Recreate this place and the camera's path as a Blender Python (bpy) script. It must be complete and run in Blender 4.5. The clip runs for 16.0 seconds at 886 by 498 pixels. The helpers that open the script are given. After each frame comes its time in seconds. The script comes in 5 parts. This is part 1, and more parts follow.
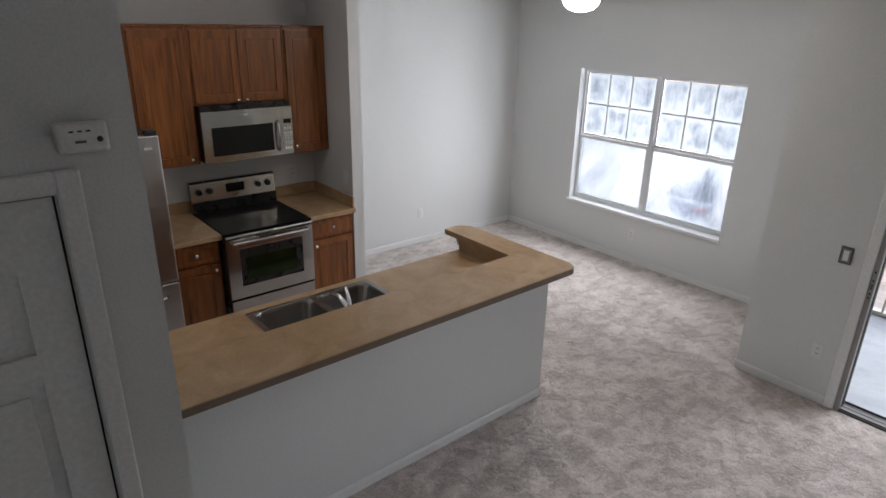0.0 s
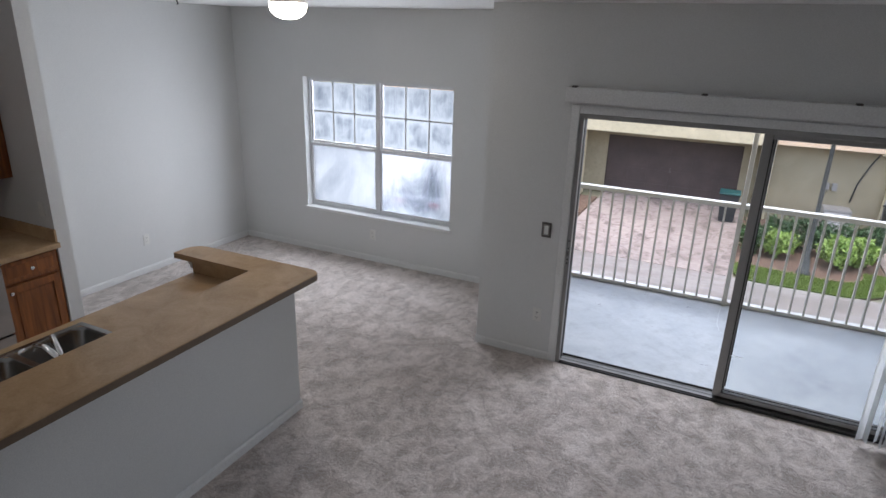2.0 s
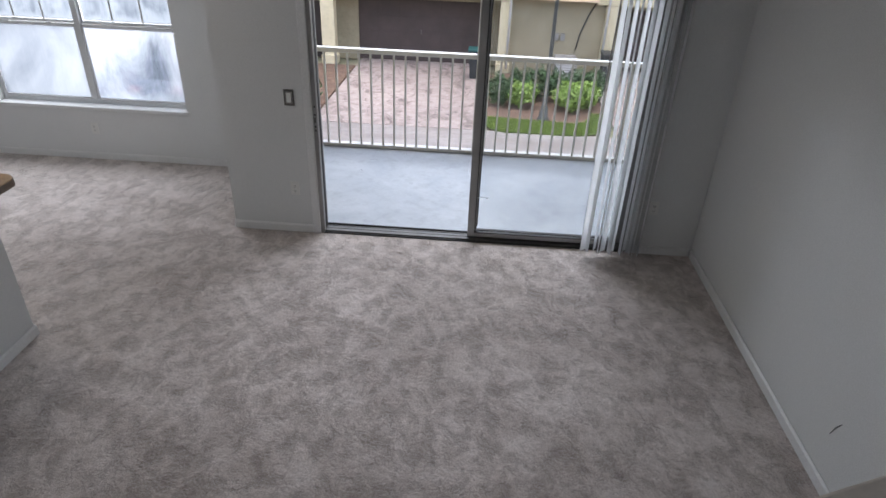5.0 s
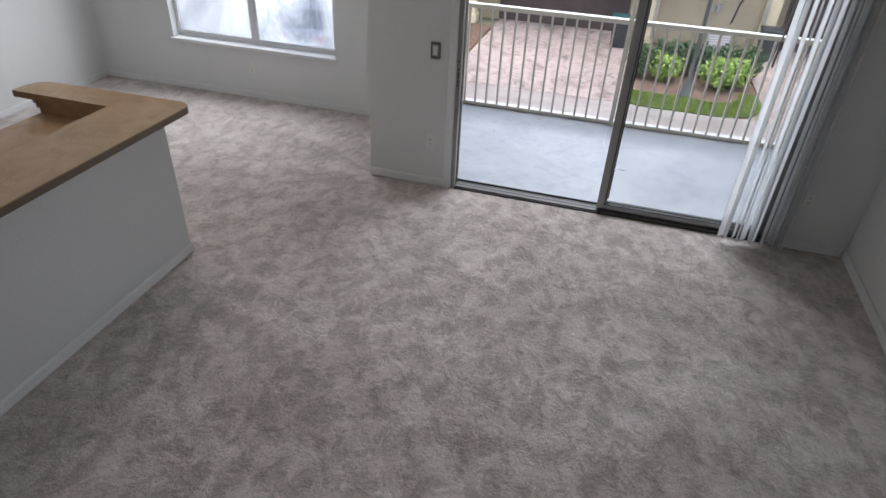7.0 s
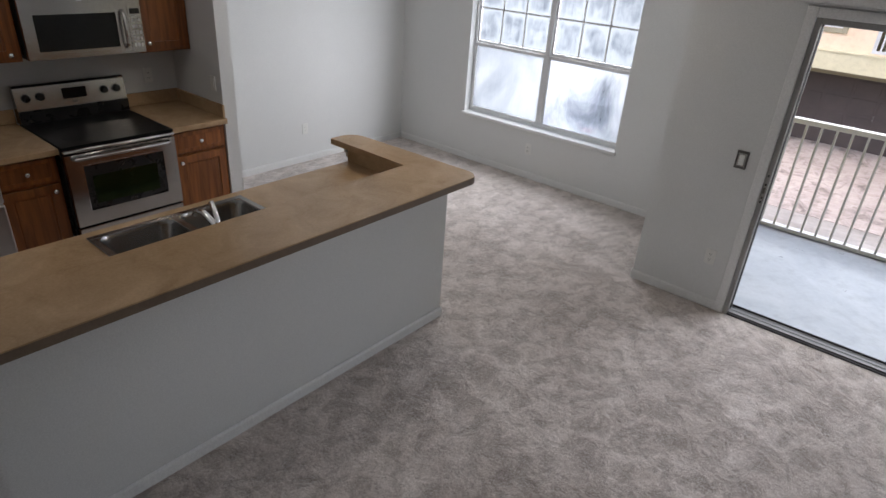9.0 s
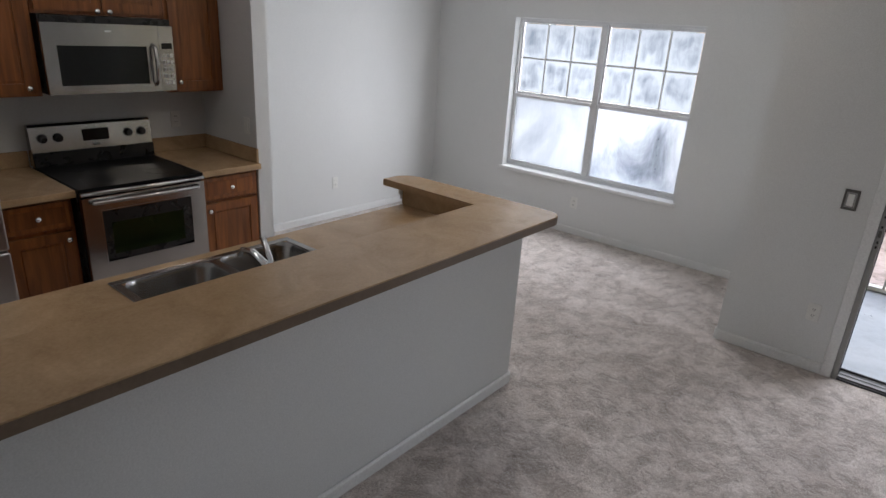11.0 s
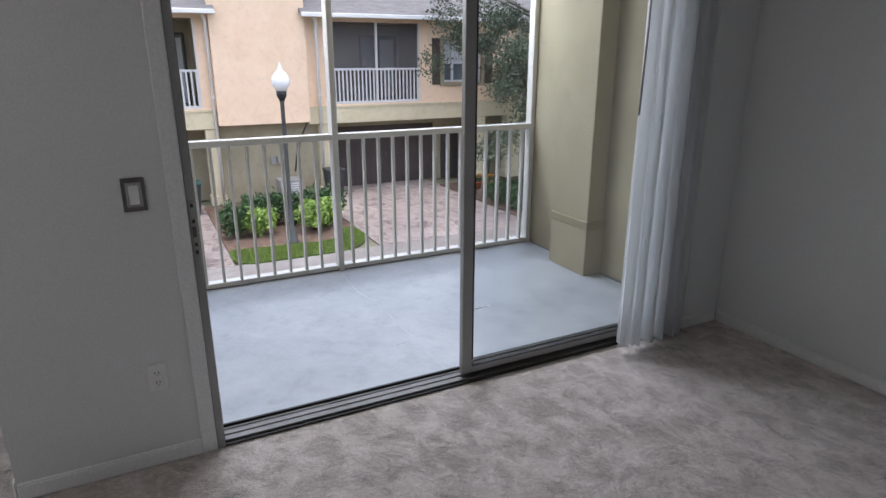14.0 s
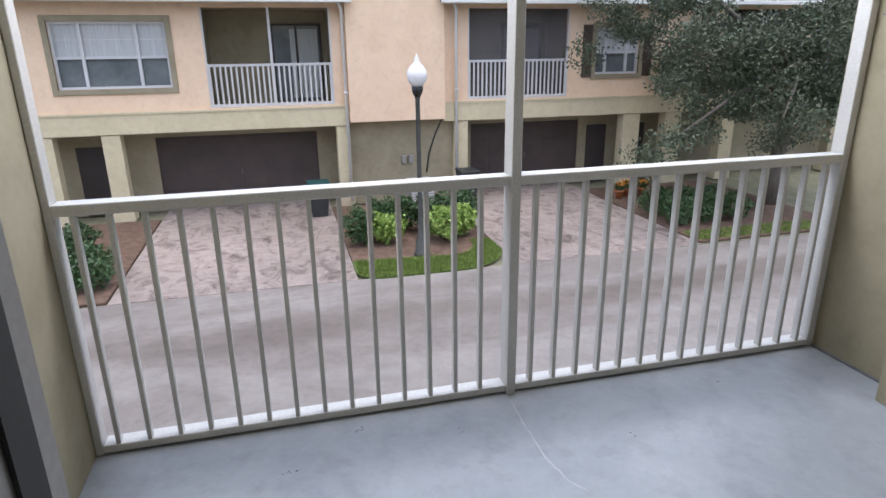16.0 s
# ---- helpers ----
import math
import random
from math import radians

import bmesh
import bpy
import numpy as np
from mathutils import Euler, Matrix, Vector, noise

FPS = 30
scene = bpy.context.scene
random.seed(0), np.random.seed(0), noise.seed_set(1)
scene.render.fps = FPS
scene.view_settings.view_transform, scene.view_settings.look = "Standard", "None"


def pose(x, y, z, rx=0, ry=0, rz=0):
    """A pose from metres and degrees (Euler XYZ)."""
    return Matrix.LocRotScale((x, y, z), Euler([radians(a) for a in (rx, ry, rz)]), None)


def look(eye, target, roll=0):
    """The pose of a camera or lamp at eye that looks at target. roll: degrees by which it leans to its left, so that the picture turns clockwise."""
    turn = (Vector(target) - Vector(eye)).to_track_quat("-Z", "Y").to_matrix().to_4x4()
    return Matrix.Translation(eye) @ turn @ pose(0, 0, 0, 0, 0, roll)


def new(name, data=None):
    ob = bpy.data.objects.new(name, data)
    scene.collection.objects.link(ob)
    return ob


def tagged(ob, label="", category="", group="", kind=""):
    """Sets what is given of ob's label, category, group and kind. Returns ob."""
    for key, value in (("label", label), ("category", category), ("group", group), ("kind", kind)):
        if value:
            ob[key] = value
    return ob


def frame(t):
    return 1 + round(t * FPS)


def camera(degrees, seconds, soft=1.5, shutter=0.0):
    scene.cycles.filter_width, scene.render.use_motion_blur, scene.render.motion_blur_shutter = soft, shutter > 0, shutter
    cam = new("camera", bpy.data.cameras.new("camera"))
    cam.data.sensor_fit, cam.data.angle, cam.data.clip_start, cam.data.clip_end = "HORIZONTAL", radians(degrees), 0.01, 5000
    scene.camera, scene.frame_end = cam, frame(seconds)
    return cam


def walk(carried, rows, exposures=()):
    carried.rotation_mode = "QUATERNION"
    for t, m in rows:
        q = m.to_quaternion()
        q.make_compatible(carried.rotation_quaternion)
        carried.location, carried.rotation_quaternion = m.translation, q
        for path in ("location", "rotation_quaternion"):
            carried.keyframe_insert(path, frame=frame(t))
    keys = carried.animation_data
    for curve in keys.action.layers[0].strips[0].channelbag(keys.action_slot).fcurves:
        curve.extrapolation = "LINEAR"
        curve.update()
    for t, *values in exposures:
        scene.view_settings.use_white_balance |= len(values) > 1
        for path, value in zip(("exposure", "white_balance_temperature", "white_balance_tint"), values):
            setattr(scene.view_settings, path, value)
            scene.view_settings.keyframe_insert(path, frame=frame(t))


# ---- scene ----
cam = camera(72.1, 16.0)
PATH = [
    (0, (1.69, -4.43, 2.512), (0.259, -3.227, 1.8), 1.2),
    (0.5, (1.734, -4.471, 2.517), (0.424, -3.122, 1.837), 1.8),
    (1, (1.749, -4.448, 2.504), (0.578, -2.975, 1.827), 2.2),
    (1.5, (1.744, -4.407, 2.492), (0.749, -2.805, 1.824), 2.1),
    (2, (1.748, -4.381, 2.496), (0.935, -2.679, 1.832), 1.8),
    (2.5, (1.759, -4.355, 2.486), (1.147, -2.568, 1.83), 1.6),
    (3, (1.806, -4.312, 2.5), (1.427, -2.459, 1.85), 1.8),
    (3.5, (1.864, -4.29, 2.49), (1.766, -2.396, 1.853), 2.2),
    (6, (1.908, -4.304, 2.373), (1.818, -2.69, 1.196), 2.8),
    (6.5, (1.845, -4.319, 2.386), (1.61, -2.696, 1.241), 2.7),
    (7, (1.807, -4.336, 2.372), (1.384, -2.727, 1.262), 3.0),
    (7.5, (1.733, -4.279, 2.377), (1.048, -2.746, 1.291), 3.8),
    (8, (1.71, -4.212, 2.381), (0.789, -2.792, 1.316), 4.4),
    (8.5, (1.637, -4.189, 2.368), (0.571, -2.823, 1.37), 4.5),
    (9, (1.467, -4.201, 2.27), (0.352, -2.812, 1.359), 4.1),
    (11.5, (0.727, -4.033, 1.782), (-0.448, -2.545, 1.146), 3.3),
    (12, (0.516, -3.867, 1.614), (-0.319, -2.165, 0.977), 1.9),
    (12.5, (0.424, -3.61, 1.516), (0.127, -1.774, 0.782), 0.2),
    (13, (0.468, -3.191, 1.528), (0.765, -1.348, 0.811), 0.7),
    (13.5, (0.468, -2.813, 1.579), (1.234, -1.075, 0.952), 0.6),
    (14, (0.57, -2.379, 1.569), (1.421, -0.673, 0.967), 0.0),
    (14.5, (0.698, -1.862, 1.565), (1.612, -0.184, 0.976), -0.1),
    (15, (0.77, -1.34, 1.574), (1.619, 0.368, 0.972), -1.0),
    (15.5, (0.869, -0.823, 1.562), (1.483, 0.975, 0.939), -1.7),
    (16, (0.93, -0.36, 1.545), (1.407, 1.479, 0.919), -0.7),
]
walk(cam, [(t, look(eye, target, roll)) for t, eye, target, roll in PATH],
     [(t, e, k, 13) for t, e, k in ((0.0, 1.69, 6300), (2.5, 1.32, 6000), (3.5, 1.3, 6000), (6.0, 1.48, 6150), (7.0, 1.5, 6200), (8.0, 1.55, 6300), (11.5, 1.55, 6250), (12.5, 1.36, 5900), (13.0, 1.28, 5900), (14.5, 1.08, 6080), (16.0, 0.88, 6100))])

# ---- world and light ----
world = bpy.data.worlds.new("overcast_sky")
scene.world = world
world.use_nodes = True
wn, wl = world.node_tree.nodes, world.node_tree.links
sky = wn.new("ShaderNodeTexSky")
sky.sky_type, sky.sun_disc = "NISHITA", False
sky.sun_elevation, sky.sun_rotation, sky.air_density, sky.dust_density = radians(80), radians(180), 1.0, 4.0
wn["Background"].inputs[1].default_value = 0.13
wl.new(sky.outputs[0], wn["Background"].inputs[0])
sun_data = bpy.data.lights.new("sun", "SUN")
sun_data.energy, sun_data.angle, sun_data.color = 1.2, radians(165), (1.0, 0.98, 0.95)
sun = new("sun", sun_data)
sun.matrix_world = look((0.0, -1.0, 14.0), (0, 0, 0))


def sky_panel(name, at, aim, width, height, watts):
    """Area lamp added at an opening to stand in for soft sky light."""
    d = bpy.data.lights.new(name, "AREA")
    d.shape, d.size, d.size_y, d.energy, d.color = "RECTANGLE", width, height, watts, (0.96, 0.98, 1.0)
    o = new(name, d)
    o.matrix_world = look(at, aim)
    return o


sky_panel("balcony_skylight", (1.9, 2.50, 2.55), (1.9, -0.6, 0.9), 3.5, 0.66, 56)
sky_panel("window_skylight_upper", (-1.79, 1.358, 1.65), (-1.79, 0.0, 1.65), 1.78, 0.70, 12.5)
sky_panel("window_skylight_lower", (-2.25, 1.358, 0.92), (-2.25, 0.0, 0.92), 0.86, 0.68, 6)
# Outside above the window head, added to brighten the lower right pane.
sky_panel("window_skylight_head", (-1.79, 2.25, 2.35), (-1.79, 1.3, 0.75), 1.8, 0.55, 8)


# ---- materials ----
def nodes_of(name):
    m = bpy.data.materials.new(name)
    m.use_nodes = True
    return m, m.node_tree.nodes, m.node_tree.links, m.node_tree.nodes["Principled BSDF"]


def tex_noise(n, l, scale, detail=4, rough=0.55, stretch=(1, 1, 1), world_space=True, distort=0.0):
    src = n.new("ShaderNodeNewGeometry").outputs["Position"] if world_space else n.new("ShaderNodeTexCoord").outputs["Object"]
    mp = n.new("ShaderNodeMapping")
    mp.inputs["Scale"].default_value = stretch
    mp.inputs["Rotation"].default_value = (0.61, 0.47, 0.83)
    t = n.new("ShaderNodeTexNoise")
    t.inputs["Scale"].default_value, t.inputs["Detail"].default_value, t.inputs["Roughness"].default_value = scale, detail, rough
    t.inputs["Distortion"].default_value = distort
    l.new(src, mp.inputs["Vector"])
    l.new(mp.outputs[0], t.inputs["Vector"])
    return t.outputs["Fac"]


def ramp(n, l, fac, c0, c1, p0=0.3, p1=0.7):
    r = n.new("ShaderNodeValToRGB")
    r.color_ramp.elements[0].position, r.color_ramp.elements[1].position = p0, p1
    r.color_ramp.elements[0].color, r.color_ramp.elements[1].color = (*c0, 1), (*c1, 1)
    l.new(fac, r.inputs[0])
    return r.outputs[0]


def mixc(n, l, a, b, fac, mode="MIX"):
    x = n.new("ShaderNodeMix")
    x.data_type, x.blend_type = "RGBA", mode
    for s, v in ((0, fac), (6, a), (7, b)):
        if isinstance(v, (int, float)):
            x.inputs[s].default_value = v
        elif isinstance(v, tuple):
            x.inputs[s].default_value = (*v, 1)
        else:
            l.new(v, x.inputs[s])
    return x.outputs[2]


def bump(n, l, b, height, strength, dist=0.01, before=None):
    k = n.new("ShaderNodeBump")
    k.inputs["Strength"].default_value, k.inputs["Distance"].default_value = strength, dist
    l.new(height, k.inputs["Height"])
    if before is not None:
        l.new(before, k.inputs["Normal"])
    l.new(k.outputs[0], b.inputs["Normal"])
    return k.outputs[0]


def surface(name, c0, c1, rough=0.6, scale=2.0, fine=120.0, bumpy=0.1, dist=0.002, metal=0.0, stretch=(1, 1, 1), world_space=True, spec=0.5, rough_var=0.08):
    """Two-scale material: broad colour drift, fine grain in colour and relief."""
    m, n, l, b = nodes_of(name)
    broad = ramp(n, l, tex_noise(n, l, scale, 5, 0.6, stretch, world_space), c0, c1)
    grain = tex_noise(n, l, fine, 3, 0.6, stretch, world_space)
    g = ramp(n, l, grain, (0.9, 0.9, 0.9), (1.06, 1.06, 1.06))
    l.new(mixc(n, l, broad, g, 1.0, "MULTIPLY"), b.inputs["Base Color"])
    rr = n.new("ShaderNodeMapRange")
    rr.inputs["To Min"].default_value, rr.inputs["To Max"].default_value = max(0.02, rough - rough_var), min(1.0, rough + rough_var)
    l.new(tex_noise(n, l, scale * 3, 4, 0.6, stretch, world_space), rr.inputs["Value"])
    l.new(rr.outputs[0], b.inputs["Roughness"])
    b.inputs["Metallic"].default_value, b.inputs["Specular IOR Level"].default_value = metal, spec
    bump(n, l, b, grain, bumpy, dist)
    return m


def carpet_material():
    m, n, l, b = nodes_of("plush_carpet")
    big = tex_noise(n, l, 1.6, 3, 0.5, (1, 1, 1), True, 0.2)
    swirl = tex_noise(n, l, 7.0, 5, 0.62, (1.0, 0.8, 1), True, 0.25)
    strokes = tex_noise(n, l, 24.0, 5, 0.7, (0.75, 1.3, 1), True, 0.5)
    clump = tex_noise(n, l, 75, 3, 0.7)
    tuft = tex_noise(n, l, 260, 2, 0.7)
    base = ramp(n, l, swirl, (0.53, 0.47, 0.435), (0.67, 0.61, 0.575), 0.36, 0.62)
    base = mixc(n, l, base, ramp(n, l, strokes, (0.76, 0.745, 0.735), (1.08, 1.08, 1.08), 0.34, 0.56), 0.45, "MULTIPLY")
    lay = tex_noise(n, l, 8.5, 7, 0.66, (1.0, 0.75, 1), True, 0.45)
    base = mixc(n, l, base, ramp(n, l, lay, (0.74, 0.725, 0.71), (1.08, 1.08, 1.08), 0.43, 0.54), 0.9, "MULTIPLY")
    far = n.new("ShaderNodeMath")
    far.operation = "SUBTRACT"
    far.inputs[1].default_value = 0.5
    l.new(tex_noise(n, l, 20.0, 5, 0.65, (0.8, 1.3, 1), True, 1.1), far.inputs[0])
    near = n.new("ShaderNodeMath")
    near.operation = "ABSOLUTE"
    l.new(far.outputs[0], near.inputs[0])
    crease = ramp(n, l, near.outputs[0], (0.48, 0.46, 0.45), (1.0, 1.0, 1.0), 0.003, 0.022)
    broken = ramp(n, l, tex_noise(n, l, 9.0, 4, 0.65), (0.0, 0.0, 0.0), (0.9, 0.9, 0.9), 0.47, 0.60)
    base = mixc(n, l, base, mixc(n, l, (1.0, 1.0, 1.0), crease, broken), 1.0, "MULTIPLY")
    base = mixc(n, l, base, ramp(n, l, clump, (0.74, 0.73, 0.72), (1.10, 1.10, 1.10), 0.34, 0.60), 0.5, "MULTIPLY")
    base = mixc(n, l, base, ramp(n, l, big, (0.86, 0.85, 0.84), (1.05, 1.05, 1.05), 0.36, 0.62), 1.0, "MULTIPLY")
    base = mixc(n, l, base, ramp(n, l, tuft, (0.70, 0.69, 0.68), (1.16, 1.16, 1.16)), 0.85, "MULTIPLY")
    l.new(base, b.inputs["Base Color"])
    b.inputs["Roughness"].default_value = 0.95
    b.inputs["Sheen Weight"].default_value, b.inputs["Sheen Roughness"].default_value = 0.6, 0.4
    b.inputs["Specular IOR Level"].default_value = 0.1
    k = bump(n, l, b, tuft, 0.6, 0.006)
    k = bump(n, l, b, clump, 0.45, 0.008, k)
    k = bump(n, l, b, strokes, 0.6, 0.016, k)
    k = bump(n, l, b, lay, 0.8, 0.030, k)
    bump(n, l, b, swirl, 0.35, 0.02, k)
    return m


def wood_material():
    m, n, l, b = nodes_of("stained_maple")
    tc = n.new("ShaderNodeNewGeometry").outputs["Position"]
    oi = n.new("ShaderNodeObjectInfo")
    off = n.new("ShaderNodeVectorMath")
    off.operation = "MULTIPLY_ADD"
    cmb = n.new("ShaderNodeCombineXYZ")
    for i in range(3):
        l.new(oi.outputs["Random"], cmb.inputs[i])
    l.new(cmb.outputs[0], off.inputs[0])
    off.inputs[1].default_value = (3.1, 7.3, 1.7)
    l.new(tc, off.inputs[2])
    mp = n.new("ShaderNodeMapping")
    mp.inputs["Scale"].default_value = (14, 14, 1.1)
    l.new(off.outputs[0], mp.inputs["Vector"])
    t = n.new("ShaderNodeTexNoise")
    t.inputs["Scale"].default_value, t.inputs["Detail"].default_value, t.inputs["Distortion"].default_value = 2.2, 6, 0.6
    l.new(mp.outputs[0], t.inputs["Vector"])
    col = ramp(n, l, t.outputs["Fac"], (0.130, 0.039, 0.009), (0.31, 0.110, 0.027), 0.3, 0.72)
    tint = ramp(n, l, oi.outputs["Random"], (0.9, 0.9, 0.9), (1.1, 1.08, 1.05), 0, 1)
    l.new(mixc(n, l, col, tint, 1.0, "MULTIPLY"), b.inputs["Base Color"])
    b.inputs["Roughness"].default_value = 0.34
    b.inputs["Coat Weight"].default_value, b.inputs["Coat Roughness"].default_value = 0.05, 0.3
    bump(n, l, b, t.outputs["Fac"], 0.06, 0.002)
    return m


def laminate_material():
    m, n, l, b = nodes_of("tan_laminate")
    cloud = tex_noise(n, l, 4.5, 7, 0.62, (1, 1, 1), True, 0.8)
    fine = tex_noise(n, l, 90, 3, 0.6)
    col = ramp(n, l, cloud, (0.35, 0.228, 0.122), (0.49, 0.338, 0.196), 0.32, 0.68)
    col = mixc(n, l, col, ramp(n, l, fine, (0.86, 0.86, 0.85), (1.08, 1.08, 1.08)), 0.7, "MULTIPLY")
    l.new(col, b.inputs["Base Color"])
    b.inputs["Roughness"].default_value = 0.23
    bump(n, l, b, fine, 0.02, 0.001)
    return m


def steel_material(name, col, rough, stretch):
    m, n, l, b = nodes_of(name)
    g = tex_noise(n, l, 160, 3, 0.6, stretch)
    smear = tex_noise(n, l, 3.0, 4, 0.6)
    c = ramp(n, l, g, tuple(v * 0.95 for v in col), col)
    l.new(mixc(n, l, c, ramp(n, l, smear, (0.93, 0.93, 0.93), (1.04, 1.04, 1.04)), 1.0, "MULTIPLY"), b.inputs["Base Color"])
    b.inputs["Metallic"].default_value = 1.0
    rr = n.new("ShaderNodeMapRange")
    rr.inputs["To Min"].default_value, rr.inputs["To Max"].default_value = rough - 0.04, rough + 0.05
    l.new(smear, rr.inputs["Value"])
    l.new(rr.outputs[0], b.inputs["Roughness"])
    b.inputs["Anisotropic"].default_value = 0.4
    return m


def clear_glass(name="clear_glass", tint=(0.985, 0.99, 0.99), most=0.55):
    m, n, l, b = nodes_of(name)
    n.remove(b)
    tr, gl, mx = n.new("ShaderNodeBsdfTransparent"), n.new("ShaderNodeBsdfGlossy"), n.new("ShaderNodeMixShader")
    tr.inputs[0].default_value, gl.inputs["Roughness"].default_value = (*tint, 1), 0.02
    lw = n.new("ShaderNodeLayerWeight")
    lw.inputs["Blend"].default_value = 0.5
    pw, ma = n.new("ShaderNodeMath"), n.new("ShaderNodeMath")
    pw.operation, ma.operation = "POWER", "MULTIPLY_ADD"
    pw.inputs[1].default_value, ma.inputs[1].default_value, ma.inputs[2].default_value = 4.0, most, 0.02
    l.new(lw.outputs["Facing"], pw.inputs[0])
    l.new(pw.outputs[0], ma.inputs[0])
    l.new(ma.outputs[0], mx.inputs[0])
    l.new(tr.outputs[0], mx.inputs[1])
    l.new(gl.outputs[0], mx.inputs[2])
    l.new(mx.outputs[0], n["Material Output"].inputs[0])
    return m


def mesh_screen():
    """Fine grey insect mesh: part open, part matt thread."""
    m, n, l, b = nodes_of("insect_screen")
    tr, mx = n.new("ShaderNodeBsdfTransparent"), n.new("ShaderNodeMixShader")
    l.new(ramp(n, l, tex_noise(n, l, 1.2, 4, 0.6), (0.13, 0.125, 0.13), (0.19, 0.18, 0.185)), b.inputs["Base Color"])
    b.inputs["Roughness"].default_value = 0.8
    mx.inputs[0].default_value = 0.38
    l.new(tr.outputs[0], mx.inputs[1])
    l.new(b.outputs[0], mx.inputs[2])
    l.new(mx.outputs[0], n["Material Output"].inputs[0])
    return m


def fogged_glass(name, dark, light, size=6.0, rim=0.0, blur=0.30, veil=(0.35, 0.85), streak=0.25):
    """Condensation inside old double glazing: white bloom, denser along the edges, clearer grey patches and fine runs."""
    m, n, l, b = nodes_of(name)
    n.remove(b)
    fog = tex_noise(n, l, size, 6, 0.62, (1.0, 1.0, 0.75), True, 0.5)
    runs = tex_noise(n, l, 40, 4, 0.6, (1.0, 1.0, 0.12))
    both = mixc(n, l, fog, runs, streak)
    if rim:
        sep = n.new("ShaderNodeSeparateXYZ")
        l.new(n.new("ShaderNodeTexCoord").outputs["Generated"], sep.inputs[0])
        near = None
        for axis in ("X", "Z"):
            d = n.new("ShaderNodeMath")
            d.operation = "PINGPONG"
            d.inputs[1].default_value = 0.5
            l.new(sep.outputs[axis], d.inputs[0])
            if near is None:
                near = d.outputs[0]
            else:
                least = n.new("ShaderNodeMath")
                least.operation, least.use_clamp = "SMOOTH_MIN", False
                least.inputs[2].default_value = 0.15
                l.new(near, least.inputs[0])
                l.new(d.outputs[0], least.inputs[1])
                near = least.outputs[0]
        ragged = n.new("ShaderNodeMath")
        ragged.operation = "MULTIPLY_ADD"
        ragged.inputs[1].default_value = 0.30
        l.new(tex_noise(n, l, 14.0, 5, 0.65, (1.0, 1.0, 0.5)), ragged.inputs[0])
        l.new(near, ragged.inputs[2])
        edge = ramp(n, l, ragged.outputs[0], (1.0, 1.0, 1.0), (0.0, 0.0, 0.0), 0.15, 0.33)
        both = mixc(n, l, both, mixc(n, l, both, (0.72, 0.72, 0.72), edge), rim)
    shade = ramp(n, l, both, dark, light, 0.36, 0.62)
    amount = ramp(n, l, both, (veil[0],) * 3, (veil[1],) * 3, 0.36, 0.60)
    rf, tl, mx = n.new("ShaderNodeBsdfRefraction"), n.new("ShaderNodeBsdfTranslucent"), n.new("ShaderNodeMixShader")
    rf.inputs["Roughness"].default_value, rf.inputs["IOR"].default_value = blur, 1.08
    l.new(shade, rf.inputs["Color"])
    l.new(shade, tl.inputs["Color"])
    l.new(amount, mx.inputs[0])
    l.new(rf.outputs[0], mx.inputs[1])
    l.new(tl.outputs[0], mx.inputs[2])
    l.new(mx.outputs[0], n["Material Output"].inputs[0])
    return m


def blind_material():
    m, n, l, b = nodes_of("pvc_blind")
    c = ramp(n, l, tex_noise(n, l, 40, 3, 0.6, (1, 1, 0.1)), (0.87, 0.88, 0.89), (0.92, 0.93, 0.93))
    l.new(c, b.inputs["Base Color"])
    b.inputs["Roughness"].default_value = 0.42
    tl, mx = n.new("ShaderNodeBsdfTranslucent"), n.new("ShaderNodeMixShader")
    l.new(c, tl.inputs["Color"])
    mx.inputs[0].default_value = 0.56
    l.new(b.outputs[0], mx.inputs[1])
    l.new(tl.outputs[0], mx.inputs[2])
    l.new(mx.outputs[0], n["Material Output"].inputs[0])
    return m


def emitter(name, col, strength):
    m, n, l, b = nodes_of(name)
    b.inputs["Base Color"].default_value = (0.9, 0.9, 0.88, 1)
    b.inputs["Emission Color"].default_value, b.inputs["Emission Strength"].default_value = (*col, 1), strength
    return m


RUN_Y = 9.4


